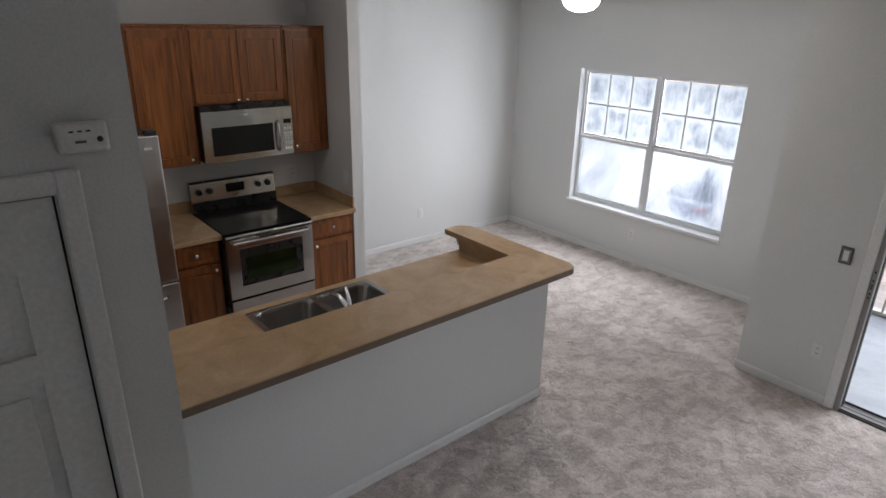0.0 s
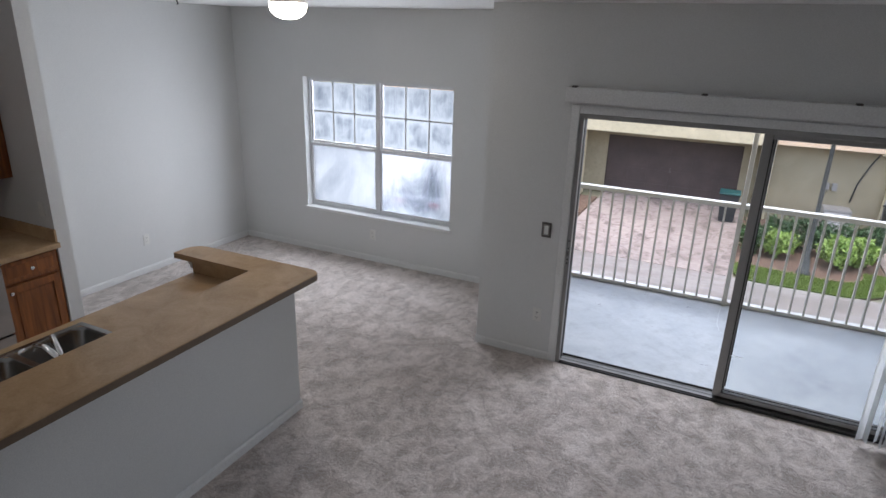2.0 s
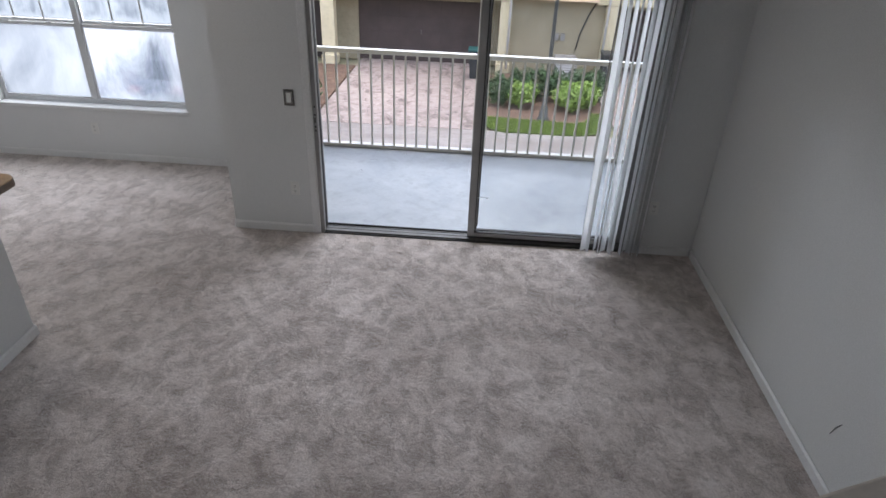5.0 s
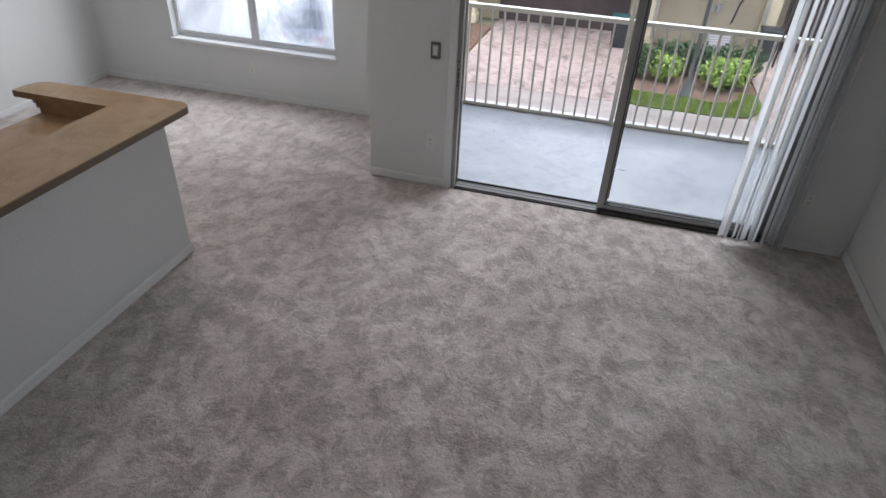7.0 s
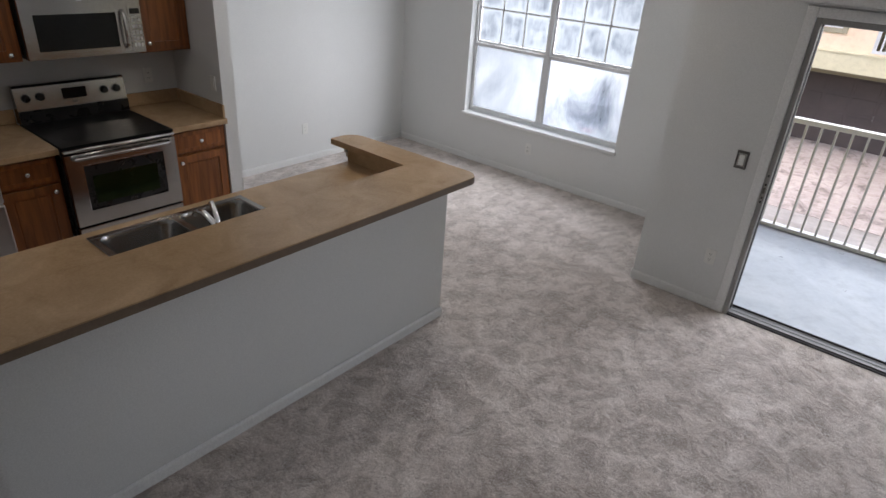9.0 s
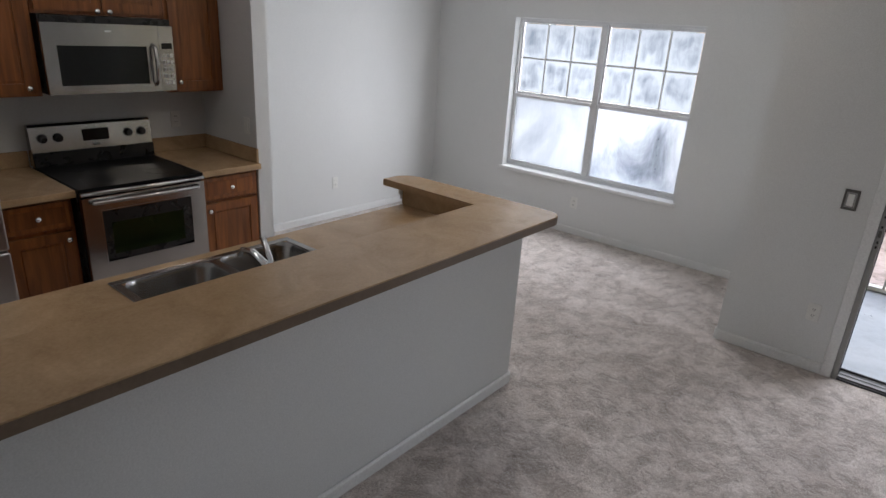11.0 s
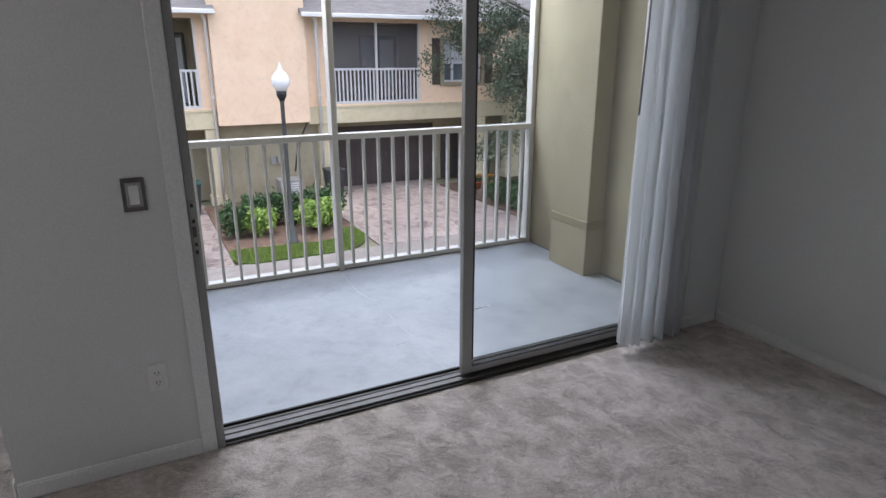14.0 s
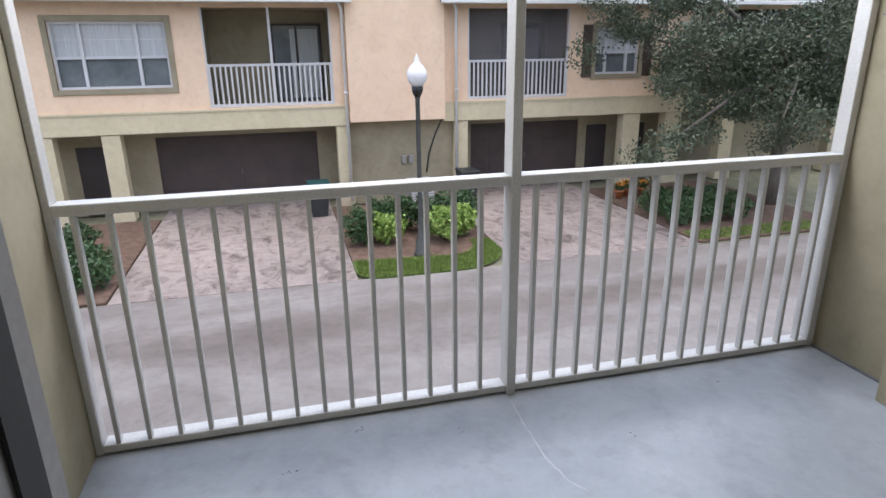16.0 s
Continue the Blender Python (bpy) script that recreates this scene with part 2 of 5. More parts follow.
def concrete_material(name, c0, c1, rough, stain, damp=None):
    m, n, l, b = nodes_of(name)
    cloud = tex_noise(n, l, 1.6, 7, 0.65, (1, 1, 1), True, 0.5)
    spots = tex_noise(n, l, 7, 5, 0.6)
    fine = tex_noise(n, l, 31, 6, 0.7)
    col = ramp(n, l, cloud, c0, c1, 0.32, 0.68)
    col = mixc(n, l, col, ramp(n, l, spots, (stain,) * 3, (1.05,) * 3, 0.25, 0.5), 1.0, "MULTIPLY")
    col = mixc(n, l, col, ramp(n, l, fine, (0.95,) * 3, (1.04,) * 3), 1.0, "MULTIPLY")
    if damp:
        wet = tex_noise(n, l, 0.55, 4, 0.6, (0.35, 1.0, 1.0), True, 0.8)
        col = mixc(n, l, col, ramp(n, l, wet, damp, (1.04, 1.04, 1.04), 0.40, 0.54), 0.6, "MULTIPLY")
        # one long damp run along the middle of the lane
        sep = n.new("ShaderNodeSeparateXYZ")
        l.new(n.new("ShaderNodeNewGeometry").outputs["Position"], sep.inputs[0])
        edge = n.new("ShaderNodeMath")
        edge.operation = "MULTIPLY_ADD"
        edge.inputs[1].default_value = 2.6
        l.new(tex_noise(n, l, 0.4, 6, 0.6, (0.5, 1.0, 1.0)), edge.inputs[0])
        l.new(sep.outputs["Y"], edge.inputs[2])
        away = n.new("ShaderNodeMath")
        away.operation = "SUBTRACT"
        away.inputs[1].default_value = RUN_Y + 1.3
        l.new(edge.outputs[0], away.inputs[0])
        mag = n.new("ShaderNodeMath")
        mag.operation = "ABSOLUTE"
        l.new(away.outputs[0], mag.inputs[0])
        col = mixc(n, l, col, ramp(n, l, mag.outputs[0], damp, (1.0, 1.0, 1.0), 0.25, 0.75), 1.0, "MULTIPLY")
    l.new(col, b.inputs["Base Color"])
    rr = n.new("ShaderNodeMapRange")
    rr.inputs["To Min"].default_value, rr.inputs["To Max"].default_value = rough - 0.15, rough + 0.12
    l.new(cloud, rr.inputs["Value"])
    l.new(rr.outputs[0], b.inputs["Roughness"])
    bump(n, l, b, fine, 0.02, 0.002)
    return m


def paver_material():
    m, n, l, b = nodes_of("brick_pavers")
    geo = n.new("ShaderNodeNewGeometry").outputs["Position"]
    br = n.new("ShaderNodeTexBrick")
    br.inputs["Scale"].default_value = 1.0
    br.inputs["Brick Width"].default_value, br.inputs["Row Height"].default_value, br.inputs["Mortar Size"].default_value = 0.22, 0.11, 0.006
    br.inputs["Color1"].default_value, br.inputs["Color2"].default_value = (0.305, 0.262, 0.242, 1), (0.375, 0.333, 0.31, 1)
    br.inputs["Mortar"].default_value = (0.33, 0.28, 0.26, 1)
    l.new(geo, br.inputs["Vector"])
    dirt = ramp(n, l, tex_noise(n, l, 2.2, 7, 0.7, (1, 0.6, 1), True, 1.0), (0.34, 0.31, 0.30), (1.08, 1.05, 1.03), 0.33, 0.52)
    wet = ramp(n, l, tex_noise(n, l, 0.35, 3, 0.5), (0.8, 0.8, 0.8), (1.1, 1.1, 1.1))
    c = mixc(n, l, br.outputs["Color"], dirt, 0.95, "MULTIPLY")
    l.new(mixc(n, l, c, wet, 1.0, "MULTIPLY"), b.inputs["Base Color"])
    b.inputs["Roughness"].default_value = 0.7
    bump(n, l, b, br.outputs["Fac"], -0.4, 0.006)
    return m


def leaf_material(name, c0, c1):
    m, n, l, b = nodes_of(name)
    g = n.new("ShaderNodeNewGeometry")
    l.new(ramp(n, l, g.outputs["Random Per Island"], c0, c1, 0, 1), b.inputs["Base Color"])
    b.inputs["Roughness"].default_value = 0.5
    b.inputs["Subsurface Weight"].default_value = 0.0
    return m


M_WALL = surface("wall_paint", (0.62, 0.63, 0.625), (0.655, 0.66, 0.655), 0.62, 0.8, 170, 0.05, 0.001)
M_CEIL = surface("ceiling_paint", (0.78, 0.78, 0.77), (0.82, 0.82, 0.81), 0.9, 1.0, 60, 0.35, 0.004)
M_TRIM = surface("white_trim_paint", (0.69, 0.695, 0.69), (0.725, 0.73, 0.725), 0.38, 2, 90, 0.05, 0.001)
M_DOORW = surface("white_door_paint", (0.72, 0.735, 0.73), (0.75, 0.76, 0.755), 0.5, 0.8, 60, 0.01, 0.0005, rough_var=0.02)
M_CARPET = carpet_material()
M_WOOD = wood_material()
M_LAM = laminate_material()
M_LAMEDGE = surface("laminate_edge", (0.13, 0.09, 0.06), (0.17, 0.12, 0.08), 0.4, 5, 90, 0.03)
M_STEEL = steel_material("brushed_steel", (0.50, 0.485, 0.47), 0.17, (1, 0.05, 1))
M_STEELV = steel_material("brushed_steel_upright", (0.54, 0.53, 0.52), 0.31, (1, 1, 0.05))
M_CHROME = surface("chrome", (0.82, 0.83, 0.84), (0.86, 0.87, 0.88), 0.1, 4, 90, 0.01, metal=1.0, rough_var=0.04)
M_SINK = steel_material("sink_steel", (0.36, 0.35, 0.34), 0.22, (1, 0.1, 1))
M_BLACK = surface("black_enamel", (0.012, 0.012, 0.013), (0.018, 0.018, 0.018), 0.28, 4, 60, 0.02)
M_COOKTOP = surface("black_ceramic_glass", (0.006, 0.006, 0.007), (0.010, 0.010, 0.010), 0.30, 6, 90, 0.005, spec=0.07, rough_var=0.03)
M_DARKGLASS = surface("dark_oven_glass", (0.010, 0.011, 0.011), (0.016, 0.017, 0.017), 0.14, 3, 80, 0.005, spec=0.25)
M_OVENGLASS = surface("coated_oven_glass", (0.006, 0.010, 0.004), (0.012, 0.019, 0.006), 0.07, 3, 80, 0.005, spec=0.45)
M_OVENGLASS.node_tree.nodes["Principled BSDF"].inputs["Specular Tint"].default_value = (0.75, 1.0, 0.5, 1)
M_TRACK = surface("dark_bronze_track", (0.075, 0.073, 0.07), (0.115, 0.112, 0.107), 0.5, 4, 120, 0.05, metal=0.4)
M_BANDP = concrete_material("plinth_band_stucco", (0.205, 0.178, 0.115), (0.26, 0.228, 0.15), 0.85, 0.9)
M_CRACK = surface("pale_filled_crack", (0.36, 0.385, 0.41), (0.50, 0.53, 0.555), 0.6, 9, 80, 0.1)
M_PLASTIC = surface("white_plastic", (0.68, 0.68, 0.655), (0.72, 0.72, 0.695), 0.4, 8, 100, 0.02)
M_PLATE = surface("pewter_switch_plate", (0.10, 0.094, 0.088), (0.16, 0.15, 0.14), 0.42, 12, 140, 0.05, metal=0.7)
M_ALU = surface("grey_aluminium", (0.28, 0.275, 0.265), (0.34, 0.335, 0.325), 0.45, 3, 120, 0.03, metal=0.3)
M_ALUW = surface("white_aluminium", (0.60, 0.60, 0.595), (0.66, 0.66, 0.655), 0.4, 2, 90, 0.03)
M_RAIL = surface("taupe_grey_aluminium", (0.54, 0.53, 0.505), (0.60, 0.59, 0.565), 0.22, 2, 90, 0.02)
M_RUBBER = surface("black_gasket_and_gap_shade", (0.02, 0.02, 0.02), (0.03, 0.03, 0.03), 0.7, 8, 90, 0.05)
M_WINF = surface("white_window_vinyl", (0.60, 0.61, 0.62), (0.66, 0.67, 0.68), 0.4, 3, 90, 0.03)
M_GLASS = clear_glass()
M_FOG = fogged_glass("fogged_glass", (0.165, 0.178, 0.195), (0.275, 0.285, 0.295), 7.0, 0.75)
M_FOGWHITE = fogged_glass("white_fogged_glass", (0.22, 0.23, 0.245), (0.31, 0.317, 0.325), 1.6, streak=0.1)
M_FOGCLEAR = fogged_glass("half_fogged_glass", (0.58, 0.63, 0.70), (0.92, 0.94, 0.96), 1.8, 0.35, 0.13, (0.22, 0.66), 0.06)
M_BLIND = blind_material()
M_BALC = concrete_material("painted_concrete", (0.27, 0.295, 0.325), (0.385, 0.41, 0.44), 0.42, 0.84)
M_OLIVE = concrete_material("olive_stucco", (0.27, 0.236, 0.158), (0.345, 0.305, 0.212), 0.85, 0.88)
M_PEACH = concrete_material("peach_stucco", (0.77, 0.575, 0.40), (0.83, 0.64, 0.465), 0.85, 0.95)
M_CREAM = concrete_material("cream_band_stucco", (0.56, 0.50, 0.335), (0.64, 0.575, 0.40), 0.85, 0.92)
M_ROAD = concrete_material("pale_asphalt", (0.222, 0.206, 0.192), (0.30, 0.28, 0.262), 0.6, 0.86, (0.66, 0.625, 0.60))
M_PAVER = paver_material()
M_GRASS = surface("lawn_soil", (0.06, 0.10, 0.02), (0.13, 0.18, 0.045), 0.9, 3, 60, 0.4, 0.02)
M_MULCH = surface("bark_mulch", (0.10, 0.062, 0.042), (0.21, 0.14, 0.10), 0.95, 6, 70, 0.6, 0.02)
M_EARTH = concrete_material("distant_ground", (0.16, 0.17, 0.10), (0.26, 0.25, 0.18), 0.9, 0.8)
M_GARAGE = surface("brown_garage_paint", (0.055, 0.041, 0.037), (0.078, 0.058, 0.052), 0.6, 1.5, 60, 0.06)
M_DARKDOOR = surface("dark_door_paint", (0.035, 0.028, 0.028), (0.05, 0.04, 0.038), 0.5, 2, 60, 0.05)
M_SHINGLE = surface("grey_shingles", (0.15, 0.145, 0.14), (0.25, 0.24, 0.235), 0.9, 5, 35, 0.5, 0.02, stretch=(0.5, 2, 2))
M_PIPE = surface("white_downpipe", (0.72, 0.73, 0.72), (0.78, 0.785, 0.78), 0.45, 2, 60, 0.03)
M_SCREEN = mesh_screen()
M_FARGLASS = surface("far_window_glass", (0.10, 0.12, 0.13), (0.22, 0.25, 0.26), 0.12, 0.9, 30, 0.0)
M_CURTAIN = surface("pale_curtain", (0.45, 0.48, 0.48), (0.60, 0.62, 0.62), 0.8, 6, 60, 0.05, stretch=(4, 4, 0.3))
M_IRON = surface("dark_lamp_post", (0.055, 0.058, 0.056), (0.085, 0.09, 0.086), 0.5, 5, 90, 0.05)
M_GLOBE = surface("opal_globe", (0.80, 0.82, 0.84), (0.88, 0.89, 0.9), 0.22, 4, 60, 0.0)
M_BARK = surface("oak_bark", (0.10, 0.085, 0.07), (0.19, 0.165, 0.14), 0.95, 5, 40, 0.7, 0.02, stretch=(2, 2, 0.5))
M_LEAF = leaf_material("oak_leaves", (0.036, 0.056, 0.030), (0.105, 0.135, 0.076))
M_LEAFL = leaf_material("lime_shrub_leaves", (0.14, 0.25, 0.04), (0.36, 0.49, 0.12))
M_LEAFD = leaf_material("dark_hedge_leaves", (0.025, 0.06, 0.02), (0.07, 0.14, 0.045))
M_BLADE = leaf_material("grass_blades", (0.10, 0.17, 0.03), (0.26, 0.34, 0.08))
M_TEAL = surface("teal_bin_lid", (0.012, 0.065, 0.065), (0.018, 0.085, 0.08), 0.5, 4, 60, 0.03)
M_BIN = surface("dark_bin_plastic", (0.025, 0.03, 0.032), (0.04, 0.045, 0.047), 0.55, 4, 60, 0.04)
M_LAMP = emitter("dome_lamp_glow", (1.0, 0.90, 0.74), 15.0)
M_TUBE = emitter("box_light_glow", (1.0, 0.93, 0.85), 0.9)
M_SHUTTER = surface("brown_shutter", (0.06, 0.04, 0.03), (0.085, 0.058, 0.045), 0.6, 3, 60, 0.05)
M_RAILP = surface("cream_rail_paint", (0.72, 0.67, 0.61), (0.77, 0.72, 0.66), 0.4, 2, 70, 0.05)
M_SCUFF = surface("dark_scuff", (0.12, 0.12, 0.13), (0.2, 0.2, 0.21), 0.7, 20, 200, 0.1)
M_RED = surface("red_lens", (0.45, 0.02, 0.015), (0.6, 0.03, 0.02), 0.25, 5, 60, 0.0)


# ---- shaping helpers ----
def box(bm, x0, y0, z0, x1, y1, z1, bevel=0.0, seg=1):
    vs = bmesh.ops.create_cube(bm, size=1.0)["verts"]
    sx, sy, sz = x1 - x0, y1 - y0, z1 - z0
    for v in vs:
        v.co = Vector(((x0 + x1) / 2 + v.co.x * sx, (y0 + y1) / 2 + v.co.y * sy, (z0 + z1) / 2 + v.co.z * sz))
    if bevel:
        es = list({e for v in vs for e in v.link_edges})
        bmesh.ops.bevel(bm, geom=es, offset=min(bevel, abs(sx) * 0.45, abs(sy) * 0.45, abs(sz) * 0.45), segments=seg, profile=0.5, affect="EDGES")
    return bm


def boxes(*dims, bevel=0.0, seg=1):
    bm = bmesh.new()
    for d in dims:
        box(bm, *d, bevel=bevel, seg=seg)
    return bm


def tube(bm, pts, radii, sides=12, cap=True):
    """A swept round bar through pts."""
    pts = [Vector(p) for p in pts]
    radii = radii if isinstance(radii, (list, tuple)) else [radii] * len(pts)
    rings, ref = [], None
    for i, p in enumerate(pts):
        d = (pts[min(i + 1, len(pts) - 1)] - pts[max(i - 1, 0)]).normalized()
        if ref is None:
            ref = d.orthogonal().normalized()
        u = (ref - d * ref.dot(d)).normalized()
        ref, w = u, d.cross(u)
        rings.append([bm.verts.new(p + radii[i] * (math.cos(a) * u + math.sin(a) * w)) for a in (2 * math.pi * k / sides for k in range(sides))])
    for a, b in zip(rings, rings[1:]):
        for k in range(sides):
            bm.faces.new((a[k], a[(k + 1) % sides], b[(k + 1) % sides], b[k])).smooth = True
    if cap:
        bm.faces.new(rings[0][::-1])
        bm.faces.new(rings[-1])
    return bm


def lathe(bm, cx, profile, sides=20, axis="z"):
    """Turned shape: profile of (radius, height) round an upright axis, or one along x or y."""
    rings = []
    for r, h in profile:
        ring = []
        for k in range(sides):
            a = 2 * math.pi * k / sides
            c, s = r * math.cos(a), r * math.sin(a)
            ring.append(bm.verts.new({"z": (cx[0] + c, cx[1] + s, cx[2] + h), "x": (cx[0] + h, cx[1] + c, cx[2] + s), "y": (cx[0] + c, cx[1] + h, cx[2] - s)}[axis]))
        rings.append(ring)
    for a, b in zip(rings, rings[1:]):
        for k in range(sides):
            bm.faces.new((a[k], a[(k + 1) % sides], b[(k + 1) % sides], b[k])).smooth = True
    bm.faces.new(rings[0][::-1])
    bm.faces.new(rings[-1])
    return bm


def slab(bm, outline, z0, z1, bevel=0.004):
    lo = [bm.verts.new((x, y, z0)) for x, y in outline]
    hi = [bm.verts.new((x, y, z1)) for x, y in outline]
    bm.faces.new(lo[::-1])
    top = bm.faces.new(hi)
    for k in range(len(lo)):
        j = (k + 1) % len(lo)
        bm.faces.new((lo[k], lo[j], hi[j], hi[k]))
    if bevel:
        bmesh.ops.bevel(bm, geom=list(top.edges), offset=bevel, segments=2, profile=0.5, affect="EDGES")
    return bm


def arc(cx, cy, r, a0, a1, k=6):
    return [(cx + r * math.cos(radians(a0 + (a1 - a0) * i / k)), cy + r * math.sin(radians(a0 + (a1 - a0) * i / k))) for i in range(k + 1)]


def mesh_of(name, bm, material):
    bmesh.ops.recalc_face_normals(bm, faces=bm.faces)
    me = bpy.data.meshes.new(name)
    bm.to_mesh(me)
    bm.free()
    me.materials.append(material)
    return me


def whole(name, bm, material, label="", category="", group="", kind=""):
    return tagged(new(name, mesh_of(name, bm, material)), label, category, group, kind)


def setting(name, bm, material, label="", category=""):
    return whole(name, bm, material, label, category, "", "structure")


def thing(name, at, label, category, group="", kind=""):
    ob = new(name)
    ob.location = at
    ob.empty_display_size = 0.1
    return tagged(ob, label, category, group, kind)


def origin(ob):
    p = Vector(ob.location)
    while ob.parent:
        ob = ob.parent
        p += Vector(ob.location)
    return p


def part(name, bm, material, parent, label=""):
    bm.transform(Matrix.Translation(-origin(parent)))
    ob = new(name, mesh_of(name, bm, material))
    ob.parent = parent
    return tagged(ob, label)


def pane(ob):
    ob.visible_shadow = False
    return ob


def walled(u0, u1, z0, z1, a, b, along, holes):
    """Boxes of an upright wall along x or y, of thickness a..b, with rectangular holes (u0, u1, z0, z1)."""
    bm = bmesh.new()
    if len(holes) == 1 and u0 < holes[0][0] and holes[0][1] < u1 and z0 < holes[0][2] and holes[0][3] < z1:
        h0, h1, g0, g1 = holes[0]
        place = (lambda u, d, z: (u, d, z)) if along == "x" else (lambda u, d, z: (d, u, z))
        rings = [[bm.verts.new(place(u, d, z)) for u, z in loop] for d in (a, b) for loop in (((u0, z0), (u1, z0), (u1, z1), (u0, z1)), ((h0, g0), (h1, g0), (h1, g1), (h0, g1)))]
        for k in range(4):
            j = (k + 1) % 4
            for p, q in ((0, 1), (2, 3), (0, 2), (1, 3)):
                bm.faces.new((rings[p][k], rings[p][j], rings[q][j], rings[q][k]))
        return bm
    cuts = sorted({u0, u1, *(h[0] for h in holes), *(h[1] for h in holes)})
    for p, q in zip(cuts, cuts[1:]):
        spans, at = [], z0
        for h in sorted((h for h in holes if h[0] <= p and h[1] >= q), key=lambda h: h[2]):
            if h[2] > at:
                spans.append((at, h[2]))
            at = h[3]
        if at < z1:
            spans.append((at, z1))
        for lo, hi in spans:
            box(bm, *((p, a, lo, q, b, hi) if along == "x" else (a, p, lo, b, q, hi)))
    return bm


# ---- the room ----
CEIL = 2.728
DN = 1.225
setting("floor", boxes((-4.0, -5.3, -0.30, 3.80, 0.0, 0.0), (-4.0, 0.0, -0.30, 0.0, 1.36, 0.0)), M_CARPET, "worn beige plush carpet with footprints", "floor")
setting("ceiling", boxes((-4.0, -5.3, CEIL, 3.80, 0.14, CEIL + 0.2), (-4.0, 0.14, CEIL, 0.05, 1.365, CEIL + 0.2)), M_CEIL, "white painted flat ceiling", "ceiling")
# slider wall, with the sliding door's opening
SL0, SL1, SLT = 0.70, 3.15, 2.00
setting("wall_north", walled(0.0, 3.66, 0.0, CEIL, 0.0, 0.14, "x", [(SL0, SL1, 0.0, SLT)]), M_WALL, "pale grey painted wall around the sliding door", "wall")
setting("wall_jog", boxes((0.0, 0.14, 0.0, 0.05, DN, CEIL)), M_WALL, "pale grey painted side wall", "wall")
WX0, WX1, WZ0, WZ1 = -2.722, -0.865, 0.53, 2.015
setting("wall_dining_north", walled(-3.82, 0.05, 0.0, CEIL, DN, DN + 0.14, "x", [(WX0, WX1, WZ0, WZ1)]), M_WALL, "pale grey painted wall with a double window", "wall")
setting("wall_west", boxes((-3.82, -1.59, 0.0, -3.70, DN, CEIL)), M_WALL, "pale grey painted dining wall", "wall")
setting("wall_stub", boxes((-3.70, -1.70, 0.0, -2.81, -1.59, CEIL)), M_WALL, "pale grey partition between kitchen and dining area", "wall")
setting("wall_kitchen", boxes((-3.82, -4.60, 0.0, -3.50, -1.70, CEIL)), M_WALL, "pale grey painted kitchen wall", "wall")
setting("wall_kitchen_south", boxes((-3.50, -4.60, 0.0, -0.10, -4.46, CEIL)), M_WALL, "plain painted kitchen wall", "wall")
setting("wall_east", boxes((3.66, -5.30, 0.0, 3.80, 0.14, CEIL)), M_WALL, "pale grey painted side wall with a scuff", "wall")
# Unseen shell added over the room to keep direct sun off the railing.
setting("upper_storey", boxes((-6.0, 2.15, 3.11, 6.0, 2.35, 6.3), (-6.0, -9.0, 2.93, 6.0, -8.8, 6.3), (-6.0, -8.8, 2.93, -5.8, 2.15, 6.3), (5.8, -8.8, 2.93, 6.0, 2.15, 6.3), (-6.0, -9.0, 6.3, 6.0, 2.35, 6.5)), M_WALL, "unseen hollow block for the storey above, added to shade the balcony", "building")
setting("wall_south", boxes((-0.22, -5.30, 0.0, 3.66, -5.16, CEIL)), M_WALL, "plain painted wall behind the stairs", "wall")
# wall end with the closet door
DY0, DY1, DZ = -5.01, -4.24, 2.09
setting("wall_closet", walled(-5.16, -4.035, 0.0, CEIL, -0.22, -0.10 + 0.10, "y", [(DY0, DY1, 0.0, DZ)]), M_WALL, "grey painted wall end holding a white door", "wall")


def skirting(name, *runs):
    """Baseboard runs with an eased top edge."""
    bm = bmesh.new()
    for x0, y0, x1, y1 in runs:
        box(bm, x0, y0, 0.0, x1, y1, 0.062, 0.004)
        box(bm, x0 if x1 - x0 > 0.05 else x0, y0, 0.0615, x1, y1, 0.073, 0.006)
    return setting(name, bm, M_TRIM, "white painted baseboard", "baseboard")


skirting("baseboard_north", (0.002, -0.013, 0.64, -0.001), (3.215, -0.013, 3.645, -0.001))
skirting("baseboard_jog", (-0.012, 0.002, -0.001, DN - 0.015))
skirting("baseboard_dining", (-3.685, DN - 0.013, -0.014, DN - 0.001))
skirting("baseboard_west", (-3.699, -1.585, -3.687, DN - 0.015))
skirting("baseboard_east", (3.647, -3.98, 3.659, -0.015))
skirting("baseboard_bar", (-0.689, -4.3, -0.677, -1.495))
skirting("baseboard_bar_end", (-1.45, -1.506, -0.690, -1.494))
skirting("baseboard_closet", (0.001, -4.20, 0.013, -4.05))
skirting("baseboard_stub", (-2.809, -1.695, -2.797, -1.592))

# ---- closet door ----
door = thing("door_1", (-0.04, (DY0 + DY1) / 2, 0), "closed white panelled closet door in a white casing", "door", "", "structure")
X = -0.012
bm = bmesh.new()
W = DY1 - DY0 - 0.012
yy0, yy1 = DY0 + 0.006, DY1 - 0.006
stile, midy = 0.105, (DY0 + DY1) / 2
zs = [(0.24, 0.98), (1.10, 1.60), (1.68, 1.90)]
cols = [(yy0 + stile, midy - 0.05), (midy + 0.05, yy1 - stile)]
holes = [(a, b, p, q) for a, b in cols for p, q in zs]
part("leaf", walled(yy0, yy1, 0.012, DZ - 0.006, X - 0.035, X, "y", holes), M_DOORW, door)
for a, b, p, q in holes:
    bm = boxes((X - 0.030, a - 0.001, p - 0.001, X - 0.012, b + 0.001, q + 0.001))
    box(bm, X - 0.014, a + 0.035, p + 0.035, X - 0.003, b - 0.035, q - 0.035, 0.008, 2)
    part("panel", bm, M_DOORW, door)
